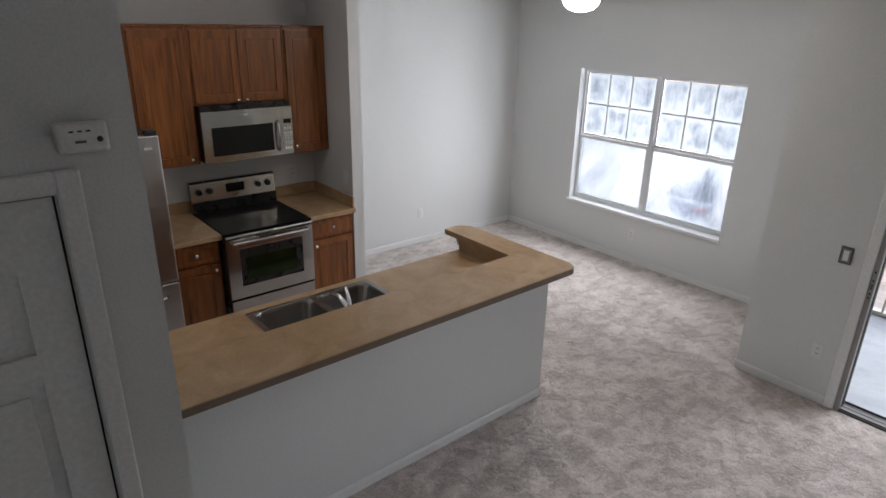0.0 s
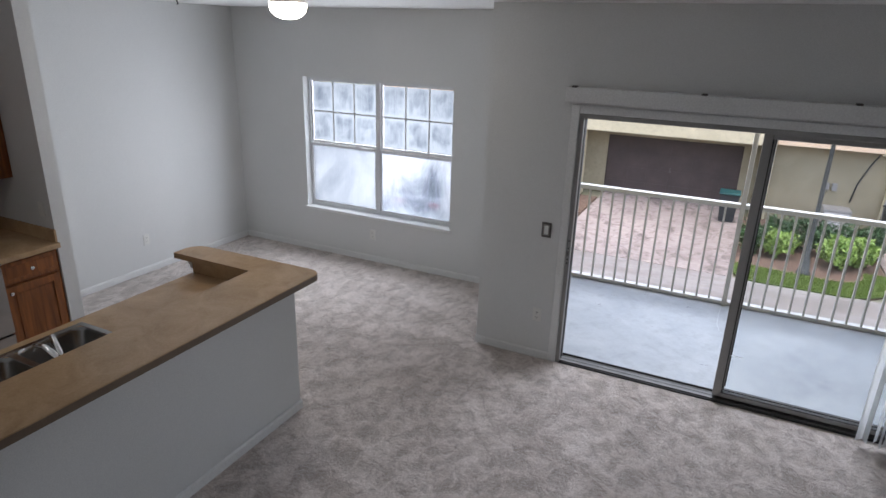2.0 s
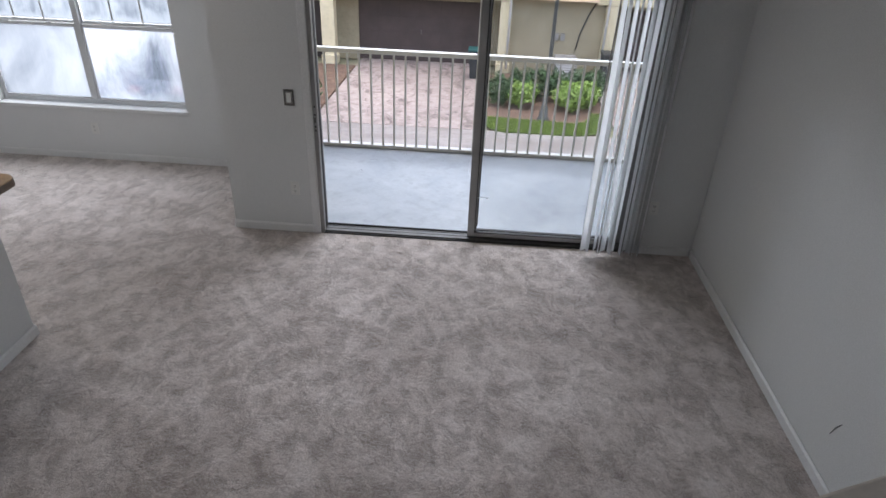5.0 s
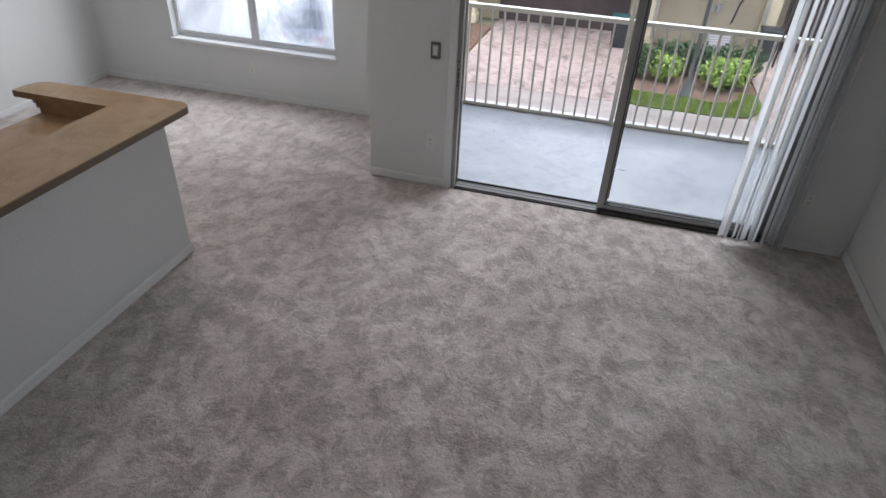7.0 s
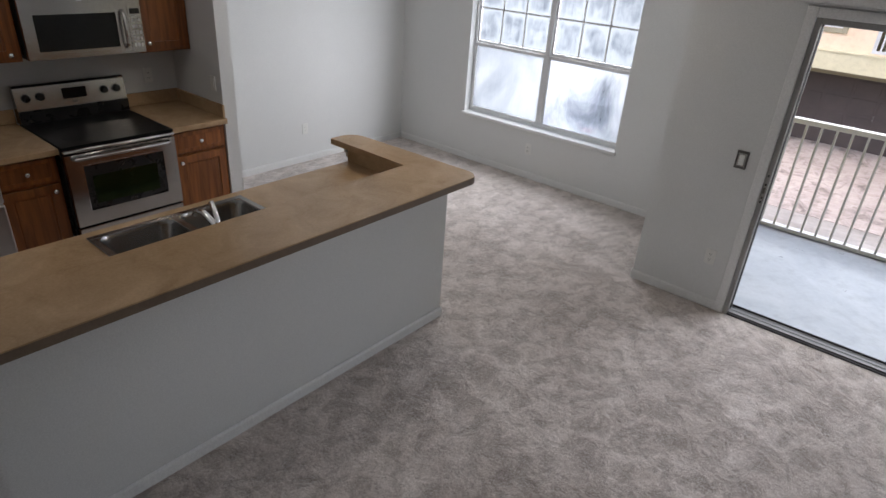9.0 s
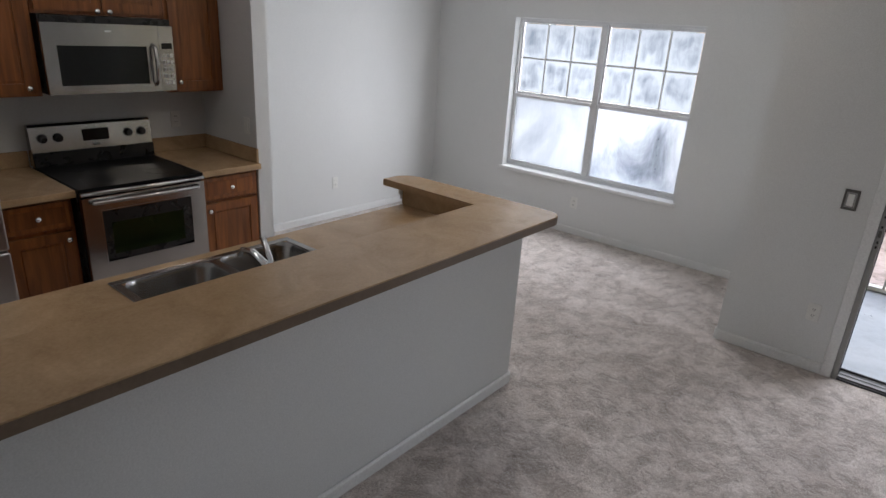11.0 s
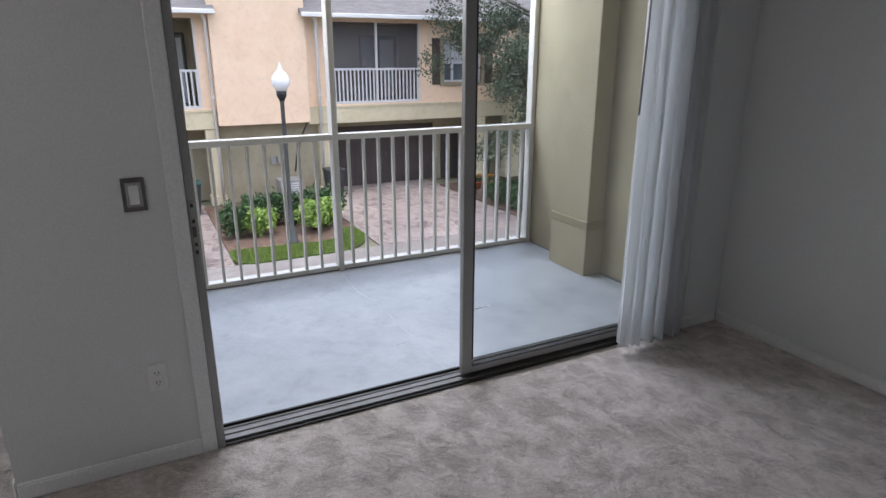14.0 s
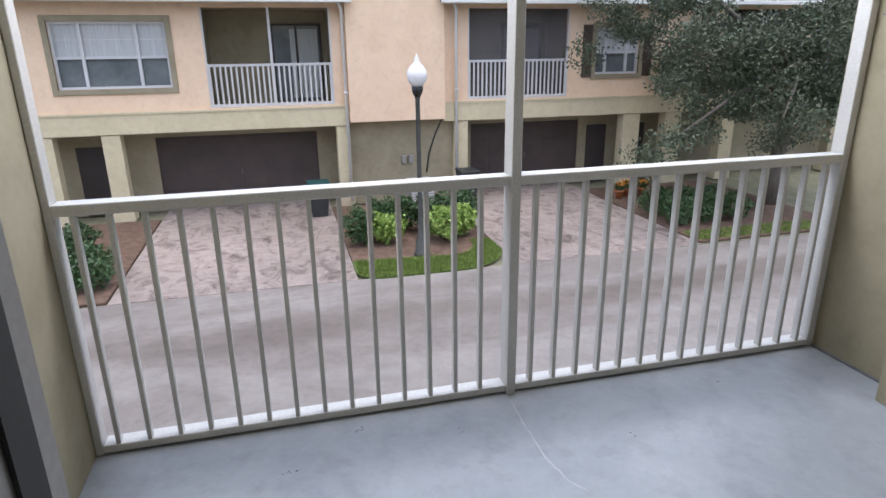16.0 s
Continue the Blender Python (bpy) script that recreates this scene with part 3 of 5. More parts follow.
# Black strip set behind the leaf's edges, so the open gap reads as shadow.
part("gap_shadow_strip", boxes((X - 0.034, DY1 - 0.0055, 0.0, X - 0.006, DY1 + 0.004, DZ), (X - 0.034, DY0, DZ - 0.0055, X - 0.006, DY1, DZ + 0.004)), M_RUBBER, door, "black strip standing in for the shadow in the door gap")
bm = boxes((0.0005, DY1 + 0.004, 0, 0.016, DY1 + 0.060, DZ + 0.060), (0.0005, DY0 - 0.060, 0, 0.016, DY0 - 0.004, DZ + 0.060), (0.0005, DY0 - 0.004, DZ + 0.004, 0.016, DY1 + 0.004, DZ + 0.060), bevel=0.005)
part("casing", bm, M_TRIM, door, "white painted casing")
bm = bmesh.new()
lathe(bm, (X, yy0 + 0.07, 0.95), [(0.028, 0.0), (0.028, 0.006), (0.011, 0.012), (0.011, 0.035), (0.026, 0.045), (0.028, 0.06), (0.018, 0.07), (0.001, 0.071)], 16, "x")
part("door_handle", bm, M_CHROME, door, "round chrome knob")
# alarm panel above the door
AY, AZ = -4.163, 2.227
panel = thing("wall_alarm_box", (0.0, AY, AZ), "small white plastic alarm sounder on the wall", "alarm")
part("housing", boxes((0.0, AY - 0.056, AZ - 0.036, 0.035, AY + 0.056, AZ + 0.036), bevel=0.008, seg=2), M_PLASTIC, panel)
for k in range(3):
    part("slot", boxes((0.0352, AY - 0.028 + k * 0.018, AZ + 0.014, 0.0362, AY - 0.018 + k * 0.018, AZ + 0.018)), M_BLACK, panel)
bm = bmesh.new()
lathe(bm, (0.0345, AY + 0.036, AZ - 0.005), [(0.007, 0.0), (0.007, 0.004), (0.002, 0.006)], 12, "x")
part("button", bm, M_BLACK, panel, "round dark button")
part("label_strip", boxes((0.0352, AY - 0.018, AZ - 0.012, 0.0362, AY + 0.006, AZ - 0.006)), M_PLATE, panel)


# ---- stairs and rail ----
stairs = thing("staircase", (2.2, -4.6, 0), "carpeted stairs rising along the back wall", "stairs", "", "structure")
RISE, RUN, SX, SY0, SY1 = 0.18, 0.245, 0.93, -5.155, -4.048
for k in range(8):
    x0 = SX + k * RUN
    x1 = x0 + RUN if k < 7 else 3.655
    bm = boxes((x0, SY0, 0.0 if k == 0 else k * RISE - 0.05, x1, SY1, (k + 1) * RISE - 0.03))
    box(bm, x0 - 0.025, SY0, (k + 1) * RISE - 0.03, x1, SY1, (k + 1) * RISE, 0.012, 2)
    part("step", bm, M_CARPET, stairs)

S = RISE / RUN
HX0, HX1, HY0, HY1 = 1.02, 3.655, -4.045, -3.925


def cap_z(x):
    return 1.79 + (x - 1.965) * S


def sloped(bm, x0, x1, y0, y1, under, over):
    """A bar between two upright ends, with its lower and upper side following the stairs."""
    lo = [bm.verts.new((x, y0, z)) for x, z in ((x0, under(x0)), (x1, under(x1)), (x1, over(x1)), (x0, over(x0)))]
    hi = [bm.verts.new((v.co.x, y1, v.co.z)) for v in lo]
    bm.faces.new(lo), bm.faces.new(hi[::-1])
    for k in range(4):
        bm.faces.new((lo[k], hi[k], hi[(k + 1) % 4], lo[(k + 1) % 4]))
    return bm


guard = thing("stair_half_wall", (2.2, -3.98, 0), "painted half wall along the stairs with a sloping cream cap", "half wall", "", "structure")
part("wall", sloped(bmesh.new(), HX0, HX1, HY0 + 0.008, HY1 - 0.008, lambda x: 0.0, lambda x: min(cap_z(x) - 0.026, CEIL - 0.03)), M_WALL, guard)
bm = sloped(bmesh.new(), HX0 - 0.01, HX1, HY0, HY1, lambda x: cap_z(x) - 0.025, cap_z)
bmesh.ops.bevel(bm, geom=bm.edges[:], offset=0.005, segments=2, profile=0.5, affect="EDGES")
part("cap", bm, M_RAILP, guard, "cream painted sloping cap")
handrail = thing("stair_handrail", (2.2, -4.11, 1.9), "dark brown round wooden handrail on brackets", "handrail")
part("rail", tube(bmesh.new(), [(HX0 + 0.08, -4.115, cap_z(HX0 + 0.08) - 0.03), (HX1 - 0.2, -4.115, cap_z(HX1 - 0.2) - 0.03)], 0.022, 14), M_SHUTTER, handrail)
for x in (1.35, 2.25, 3.15):
    part("bracket", tube(bmesh.new(), [(x, HY0 + 0.008, cap_z(x) - 0.11), (x, -4.10, cap_z(x) - 0.10), (x, -4.115, cap_z(x) - 0.045)], 0.007, 8), M_CHROME, handrail)


# ---- breakfast bar ----
BT = 1.05
setting("wall_bar", boxes((-0.81, -4.455, 0.0, -0.690, -1.507, BT - 0.041), (-1.45, -1.62, 0.0, -0.81, -1.507, BT - 0.041)), M_WALL, "grey painted half wall under the bar", "half wall")
bar = thing("bar_top", (-0.65, -2.9, BT - 0.04), "tan laminate L-shaped raised bar top", "counter")
out = [(-0.89, -4.455), (-0.495, -4.455)] + arc(-0.575, -1.54, 0.08, 0, 90) + arc(-1.465, -1.58, 0.10, 90, 180) + [(-1.565, -1.68), (-0.89, -1.68)]
part("worktop", slab(bmesh.new(), out, BT - 0.0395, BT), M_LAM, bar)
bm = boxes((-1.467, -1.655, BT - 0.075, -1.4505, -1.500, BT - 0.0425), (-1.459, -1.648, BT - 0.105, -1.4505, -1.504, BT - 0.0755), bevel=0.003)
part("cove_trim", bm, M_TRIM, bar, "white moulding under the overhang")
# dark laminate band round the bar's edge
bm = bmesh.new()
ring = out[1:-2]
for (ax, ay), (bx, by) in zip(ring, ring[1:]):
    d = Vector((by - ay, ax - bx)).normalized() * 0.002
    vs = [bm.verts.new(p) for p in ((ax, ay, BT - 0.042), (bx, by, BT - 0.042), (bx, by, BT - 0.006), (ax, ay, BT - 0.006), (ax + d.x, ay + d.y, BT - 0.042), (bx + d.x, by + d.y, BT - 0.042), (bx + d.x, by + d.y, BT - 0.006), (ax + d.x, ay + d.y, BT - 0.006))]
    for f in ((0, 1, 2, 3), (4, 7, 6, 5), (0, 4, 5, 1), (3, 2, 6, 7), (0, 3, 7, 4), (1, 5, 6, 2)):
        bm.faces.new([vs[i] for i in f])
part("edge_band", bm, M_LAMEDGE, bar, "darker brown edge band")

CI = 0.915
CT = CI
SKX0, SKX1, SKY0, SKY1 = -1.385, -0.86, -3.30, -2.485
sink_counter = thing("sink_counter", (-1.1, -3.0, CT - 0.04), "tan laminate sink worktop with a splashback", "counter")
bm = walled(-1.447, -0.812, -4.455, -1.622, CT - 0.04, CT, "x", [(SKX0 + 0.02, SKX1 - 0.02, SKY0 + 0.02, SKY1 - 0.02)])
for v in bm.verts:
    v.co = (v.co.x, v.co.z, v.co.y)
part("worktop", bm, M_LAM, sink_counter)
part("splashback", boxes((-1.447, -1.641, CT + 0.0005, -0.833, -1.6215, BT - 0.042), bevel=0.003), M_LAM, sink_counter)
part("splashback", boxes((-0.832, -4.455, CT + 0.0005, -0.8125, -1.643, BT - 0.042), bevel=0.003), M_LAM, sink_counter)

# double sink
sink = thing("double_sink", (-1.125, -2.93, CT), "stainless steel double bowl sink set in the worktop", "sink")


def bowl(bm, x0, x1, y0, y1, top, depth):
    """An open bowl with a rounded plan and a turned-in floor."""
    loops = []
    for inset, z in ((0.0, top), (0.008, top - 0.02), (0.014, top - depth + 0.03), (0.03, top - depth + 0.006), (0.06, top - depth)):
        r = 0.06
        a, b, c, d = x0 + inset, x1 - inset, y0 + inset, y1 - inset
        ol = arc(b - r, d - r, r, 0, 90, 4) + arc(a + r, d - r, r, 90, 180, 4) + arc(a + r, c + r, r, 180, 270, 4) + arc(b - r, c + r, r, 270, 360, 4)
        loops.append([bm.verts.new((x, y, z)) for x, y in ol])
    for p, q in zip(loops, loops[1:]):
        for k in range(len(p)):
            bm.faces.new((p[k], p[(k + 1) % len(p)], q[(k + 1) % len(p)], q[k])).smooth = True
    bm.faces.new(loops[-1])
    return bm


mid = (SKY0 + SKY1) / 2
deckx = SKX1 - 0.10
for y0, y1 in ((SKY0 + 0.03, mid - 0.015), (mid + 0.015, SKY1 - 0.03)):
    part("bowl", bowl(bmesh.new(), SKX0 + 0.03, deckx, y0, y1, CT + 0.005, 0.17), M_SINK, sink)
    bm = bmesh.new()
    lathe(bm, ((SKX0 + 0.03 + deckx) / 2, (y0 + y1) / 2, CT - 0.163), [(0.042, 0.0), (0.042, 0.003), (0.028, 0.002), (0.02, -0.0005)], 18)
    part("drain", bm, M_CHROME, sink)
h = CT + 0.006
part("rim", boxes((SKX0, SKY0, CT + 0.0005, SKX0 + 0.034, SKY1, h), (deckx - 0.004, SKY0, CT + 0.0005, SKX1, SKY1, h), (SKX0 + 0.034, SKY0, CT + 0.0005, deckx - 0.004, SKY0 + 0.034, h), (SKX0 + 0.034, SKY1 - 0.034, CT + 0.0005, deckx - 0.004, SKY1, h), (SKX0 + 0.034, mid - 0.019, CT + 0.0005, deckx - 0.004, mid + 0.019, h), bevel=0.002), M_SINK, sink)

faucet = thing("kitchen_faucet", (-0.905, mid, h), "chrome kitchen faucet with a lever and long spout", "faucet")
FX = -0.905
part("deck_plate", boxes((FX - 0.028, mid - 0.12, h, FX + 0.028, mid + 0.12, h + 0.012), bevel=0.006, seg=2), M_CHROME, faucet)
bm = bmesh.new()
lathe(bm, (FX, mid, h + 0.011), [(0.027, 0.0), (0.026, 0.05), (0.022, 0.075), (0.012, 0.085)], 16)
part("body", bm, M_CHROME, faucet)
part("spout", tube(bmesh.new(), [(FX, mid, h + 0.05), (FX - 0.05, mid, h + 0.10), (FX - 0.13, mid, h + 0.125), (FX - 0.20, mid, h + 0.115), (FX - 0.225, mid, h + 0.085)], [0.018, 0.016, 0.014, 0.013, 0.012], 12), M_CHROME, faucet)
part("lever", tube(bmesh.new(), [(FX, mid, h + 0.09), (FX - 0.03, mid + 0.01, h + 0.125), (FX - 0.09, mid + 0.02, h + 0.19)], [0.014, 0.011, 0.013], 10), M_CHROME, faucet)
sprayer = thing("sink_sprayer", (FX - 0.02, mid - 0.2, h), "small chrome side sprayer on the sink", "sprayer")
bm = bmesh.new()
lathe(bm, (FX - 0.02, mid - 0.2, h), [(0.022, 0.0), (0.02, 0.012), (0.013, 0.02), (0.012, 0.05), (0.017, 0.075), (0.012, 0.09)], 14)
part("nozzle", bm, M_CHROME, sprayer)


CT = 0.915


# ---- kitchen cabinets ----
def shaker(x, y0, y1, z0, z1, parent, knob=None, name="door", kx=1):
    """A framed door or drawer front facing +x, with a recessed panel and a knob at (y, z)."""
    fw = 0.055 if z1 - z0 > 0.3 else 0.0
    if fw:
        bm = walled(y0, y1, z0, z1, x, x + 0.02, "y", [(y0 + fw, y1 - fw, z0 + fw, z1 - fw)])
        d = part(name, bm, M_WOOD, parent)
        bm = boxes((x + 0.002, y0 + fw - 0.001, z0 + fw - 0.001, x + 0.011, y1 - fw + 0.001, z1 - fw + 0.001))
        box(bm, x + 0.0105, y0 + fw + 0.012, z0 + fw + 0.012, x + 0.0145, y1 - fw - 0.012, z1 - fw - 0.012, 0.003)
        part("panel", bm, M_WOOD, d)
    else:
        bm = boxes((x, y0, z0, x + 0.02, y1, z1), bevel=0.004, seg=2)
        d = part(name, bm, M_WOOD, parent)
        part("panel", boxes((x + 0.0195, y0 + 0.03, z0 + 0.03, x + 0.0235, y1 - 0.03, z1 - 0.03), bevel=0.003), M_WOOD, d)
    if knob:
        bm = bmesh.new()
        lathe(bm, (x + 0.019, knob[0], knob[1]), [(0.008, 0.0), (0.006, 0.012), (0.015, 0.018), (0.017, 0.024), (0.012, 0.031), (0.002, 0.033)], 14, "x")
        part("knob", bm, M_CHROME, d, "satin nickel knob")
    return d


def base_cabinet(y0, y1, label, knob_right):
    c = thing("base_cabinet", (-3.15, (y0 + y1) / 2, 0), label, "cabinet", "kitchen base cabinets")
    part("body", boxes((-3.499, y0, 0.10, -2.83, y1, CT - 0.041), (-3.499, y0 + 0.002, 0.0, -2.90, y1 - 0.002, 0.10)), M_WOOD, c)
    ym = (y0 + y1) / 2
    shaker(-2.829, y0 + 0.02, y1 - 0.02, 0.70, 0.855, c, (ym, 0.777), "drawer_front")
    shaker(-2.829, y0 + 0.02, y1 - 0.02, 0.125, 0.675, c, ((y1 - 0.05) if knob_right else (y0 + 0.05), 0.63))
    return c


YF = -3.29
base_cabinet(YF, -2.915, "stained maple base cabinet with one drawer beside the refrigerator", True)
base_cabinet(-2.145, -1.703, "stained maple base cabinet with one drawer beside the partition", False)
for nm, a, b in (("beside the refrigerator", YF, -2.905), ("beside the partition", -2.155, -1.702)):
    ct = thing("worktop", (-3.13, (a + b) / 2, CT - 0.04), "tan laminate worktop " + nm, "counter", "kitchen worktops")
    part("slab", boxes((-3.499, a, CT - 0.04, -2.765, b, CT), bevel=0.004, seg=2), M_LAM, ct)
    part("splashback", boxes((-3.498, a, CT + 0.001, -3.480, b, CT + 0.10), bevel=0.003), M_LAM, ct)
    if b > -2:
        part("splashback", boxes((-3.479, b - 0.02, CT + 0.001, -2.79, b - 0.001, CT + 0.10), bevel=0.003), M_LAM, ct)


def wall_cabinet(y0, y1, z0, z1, label, doors, front=-3.18):
    c = thing("wall_cabinet", (-3.34, (y0 + y1) / 2, z0), label, "cabinet", "kitchen wall cabinets")
    part("body", boxes((-3.499, y0 + 0.001, z0, front - 0.021, y1 - 0.001, z1)), M_WOOD, c)
    part("cornice", boxes((-3.499, y0 + 0.001, z1 + 0.0005, front + 0.004, y1 - 0.001, z1 + 0.02), bevel=0.006), M_WOOD, c)
    for a, b, k in doors:
        shaker(front - 0.02, a, b, z0 + 0.02, z1 - 0.02, c, k)
    return c


wall_cabinet(-3.29, -2.855, 1.38, 2.405, "tall stained maple wall cabinet with one door", [(-3.265, -2.885, (-2.925, 1.43))])
wall_cabinet(-2.853, -2.097, 1.835, 2.405, "stained maple double-door cabinet above the microwave", [(-2.835, -2.478, (-2.51, 1.86)), (-2.472, -2.115, (-2.44, 1.86))])
wall_cabinet(-2.095, -1.703, 1.37, 2.405, "tall stained maple wall cabinet beside the partition", [(-2.07, -1.735, (-2.035, 1.44))])
wall_cabinet(-4.25, -3.292, 1.86, 2.405, "stained maple cabinet above the refrigerator", [(-4.23, -3.79, (-3.83, 1.92)), (-3.78, -3.32, (-3.74, 1.92))])

# ---- stove ----
stove = thing("electric_range", (-3.1, -2.53, 0), "stainless electric range with a black ceramic cooktop", "stove")
A, B = -2.903, -2.157
part("body", boxes((-3.47, A + 0.003, 0.04, -2.77, B - 0.003, 0.895)), M_BLACK, stove)
part("cooktop", boxes((-3.44, A, 0.8955, -2.735, B, 0.922), bevel=0.006, seg=2), M_COOKTOP, stove)
part("front_trim", tube(bmesh.new(), [(-2.725, A + 0.005, 0.893), (-2.716, -2.53, 0.893), (-2.725, B - 0.005, 0.893)], 0.013, 10), M_STEEL, stove, "brushed steel edge strip")
for (x, y, r) in ((-2.93, -2.72, 0.10), (-2.93, -2.35, 0.08), (-3.25, -2.72, 0.08), (-3.25, -2.35, 0.10)):
    bm = bmesh.new()
    lathe(bm, (x, y, 0.9222), [(r, 0.0), (r, 0.0006), (r - 0.004, 0.0007), (r - 0.004, 0.0003)], 28)
    part("burner_ring", bm, M_COOKTOP, stove)
od = part("oven_door", walled(A + 0.006, B - 0.006, 0.37, 0.87, -2.768, -2.722, "y", [(-2.80, -2.26, 0.47, 0.785)]), M_STEEL, stove, "brushed steel oven door")
bm = bmesh.new()
n_ = 10
ol = [(-2.80, 0.785), (-2.26, 0.785)] + [(-2.26 - 0.54 * k / n_, 0.487 - 0.017 * math.sin(math.pi * k / n_)) for k in range(n_ + 1)]
lo = [bm.verts.new((-2.755, y, z)) for y, z in ol]
hi = [bm.verts.new((-2.728, y, z)) for y, z in ol]
bm.faces.new(lo), bm.faces.new(hi[::-1])
for k in range(len(ol)):
    bm.faces.new((lo[k], hi[k], hi[(k + 1) % len(ol)], lo[(k + 1) % len(ol)]))
ow = part("oven_window", bm, M_BLACK, od, "black glass oven window surround")
part("inner_pane", boxes((-2.7278, -2.752, 0.510, -2.7262, -2.315, 0.705), bevel=0.0005), M_OVENGLASS, ow, "coated reflective glass")
part("window_trim", boxes((-2.7215, -2.806, 0.47, -2.718, -2.800, 0.789), (-2.7215, -2.80, 0.785, -2.718, -2.26, 0.789)), M_CHROME, od)
hd = tube(bmesh.new(), [(-2.722, A + 0.05, 0.845), (-2.690, A + 0.06, 0.845), (-2.682, -2.53, 0.845), (-2.690, B - 0.06, 0.845), (-2.722, B - 0.05, 0.845)], 0.011, 10)
part("oven_handle", hd, M_STEEL, od)
part("drawer", boxes((-2.768, A + 0.006, 0.13, -2.722, B - 0.006, 0.355), bevel=0.006, seg=2), M_STEEL, stove, "brushed steel storage drawer")
part("kick_plate", boxes((-3.4, A + 0.01, 0.0, -2.80, B - 0.01, 0.125)), M_BLACK, stove)
bm = bmesh.new()
prof = [(-3.47, 0.923), (-3.395, 0.923), (-3.405, 1.02), (-3.42, 1.165), (-3.435, 1.18), (-3.47, 1.18)]
lo = [bm.verts.new((x, A, z)) for x, z in prof]
hi = [bm.verts.new((x, B, z)) for x, z in prof]
bm.faces.new(lo), bm.faces.new(hi[::-1])
for k in range(6):
    bm.faces.new((lo[k], hi[k], hi[(k + 1) % 6], lo[(k + 1) % 6]))
bg = part("backguard", bm, M_STEEL, stove, "brushed steel control panel")
part("lower_strip", boxes((-3.394, A + 0.002, 0.924, -3.388, B - 0.002, 1.012)), M_BLACK, stove)
for y in (-2.835, -2.745, -2.315, -2.225):
    bm = bmesh.new()
    lathe(bm, (-3.412, y, 1.095), [(0.030, 0.0), (0.028, 0.012), (0.022, 0.028), (0.018, 0.030)], 16, "x")
    part("control_knob", bm, M_BLACK, bg, "black control knob")
part("clock_display", boxes((-3.412, -2.60, 1.06, -3.405, -2.44, 1.135), bevel=0.003), M_DARKGLASS, bg, "black clock display")
part("badge", boxes((-3.403, -2.545, 1.03, -3.399, -2.505, 1.042), bevel=0.002), M_PLATE, bg)

# ---- microwave ----
mw = thing("microwave", (-3.3, -2.465, 1.393), "stainless over-range microwave with a dark window", "microwave")
A, B, XF = -2.843, -2.085, -3.115
part("body", boxes((-3.499, A + 0.002, 1.393, XF - 0.03, B - 0.002, 1.832)), M_BLACK, mw)
md = part("door", walled(A, -2.182, 1.393, 1.793, XF - 0.029, XF, "y", [(-2.772, -2.262, 1.443, 1.668)]), M_STEEL, mw, "brushed steel door")
part("door_window", boxes((XF - 0.022, -2.773, 1.442, XF - 0.006, -2.261, 1.669)), M_DARKGLASS, md, "dark glass window")
part("door_handle", tube(bmesh.new(), [(XF, -2.222, 1.435), (XF + 0.035, -2.222, 1.46), (XF + 0.042, -2.222, 1.56), (XF + 0.035, -2.222, 1.655), (XF, -2.222, 1.68)], 0.012, 10), M_STEEL, md)
cp = part("control_panel", boxes((XF - 0.029, -2.180, 1.393, XF, B, 1.793), bevel=0.003), M_STEEL, mw)
part("display", boxes((XF + 0.0005, -2.165, 1.655, XF + 0.003, -2.100, 1.690)), M_DARKGLASS, cp)
for r in range(5):
    for k in range(3):
        part("key", boxes((XF + 0.0005, -2.163 + k * 0.024, 1.435 + r * 0.042, XF + 0.0015, -2.146 + k * 0.024, 1.458 + r * 0.042)), M_PLASTIC if r < 1 else M_STEELV, cp)
part("vent_grille", boxes((XF - 0.05, A + 0.01, 1.795, XF - 0.012, B - 0.01, 1.830)), M_BLACK, mw)
part("badge", boxes((XF + 0.0005, -2.505, 1.745, XF + 0.003, -2.465, 1.757), bevel=0.001), M_CHROME, mw)

# ---- refrigerator ----
fr = thing("refrigerator", (-2.98, -3.76, 0), "stainless bottom-freezer refrigerator in the kitchen corner", "refrigerator")
A, B, XF = -4.22, -3.30, -2.60
part("body", boxes((-3.48, A, 0.02, XF - 0.075, B - 0.004, 1.73)), M_PLATE, fr)
up = part("upper_door", boxes((XF - 0.07, A, 0.70, XF, B, 1.745), bevel=0.012, seg=3), M_STEELV, fr, "brushed steel upper door")
lw = part("freezer_drawer", boxes((XF - 0.07, A, 0.08, XF, B, 0.69), bevel=0.012, seg=3), M_STEELV, fr, "brushed steel freezer drawer")
part("badge", boxes((XF + 0.0005, -3.40, 1.655, XF + 0.004, -3.35, 1.672), bevel=0.001), M_CHROME, up)
part("hinge_cover", boxes((XF - 0.12, B - 0.08, 1.732, XF - 0.01, B - 0.005, 1.775), bevel=0.006), M_BLACK, fr)
part("handle", tube(bmesh.new(), [(XF, A + 0.1, 0.60), (XF + 0.05, A + 0.12, 0.61), (XF + 0.05, B - 0.12, 0.61), (XF, B - 0.1, 0.60)], 0.013, 10), M_STEEL, lw)
part("handle", tube(bmesh.new(), [(XF, A + 0.06, 0.8), (XF + 0.05, A + 0.06, 0.83), (XF + 0.05, A + 0.06, 1.5), (XF, A + 0.06, 1.53)], 0.013, 10), M_STEEL, up)

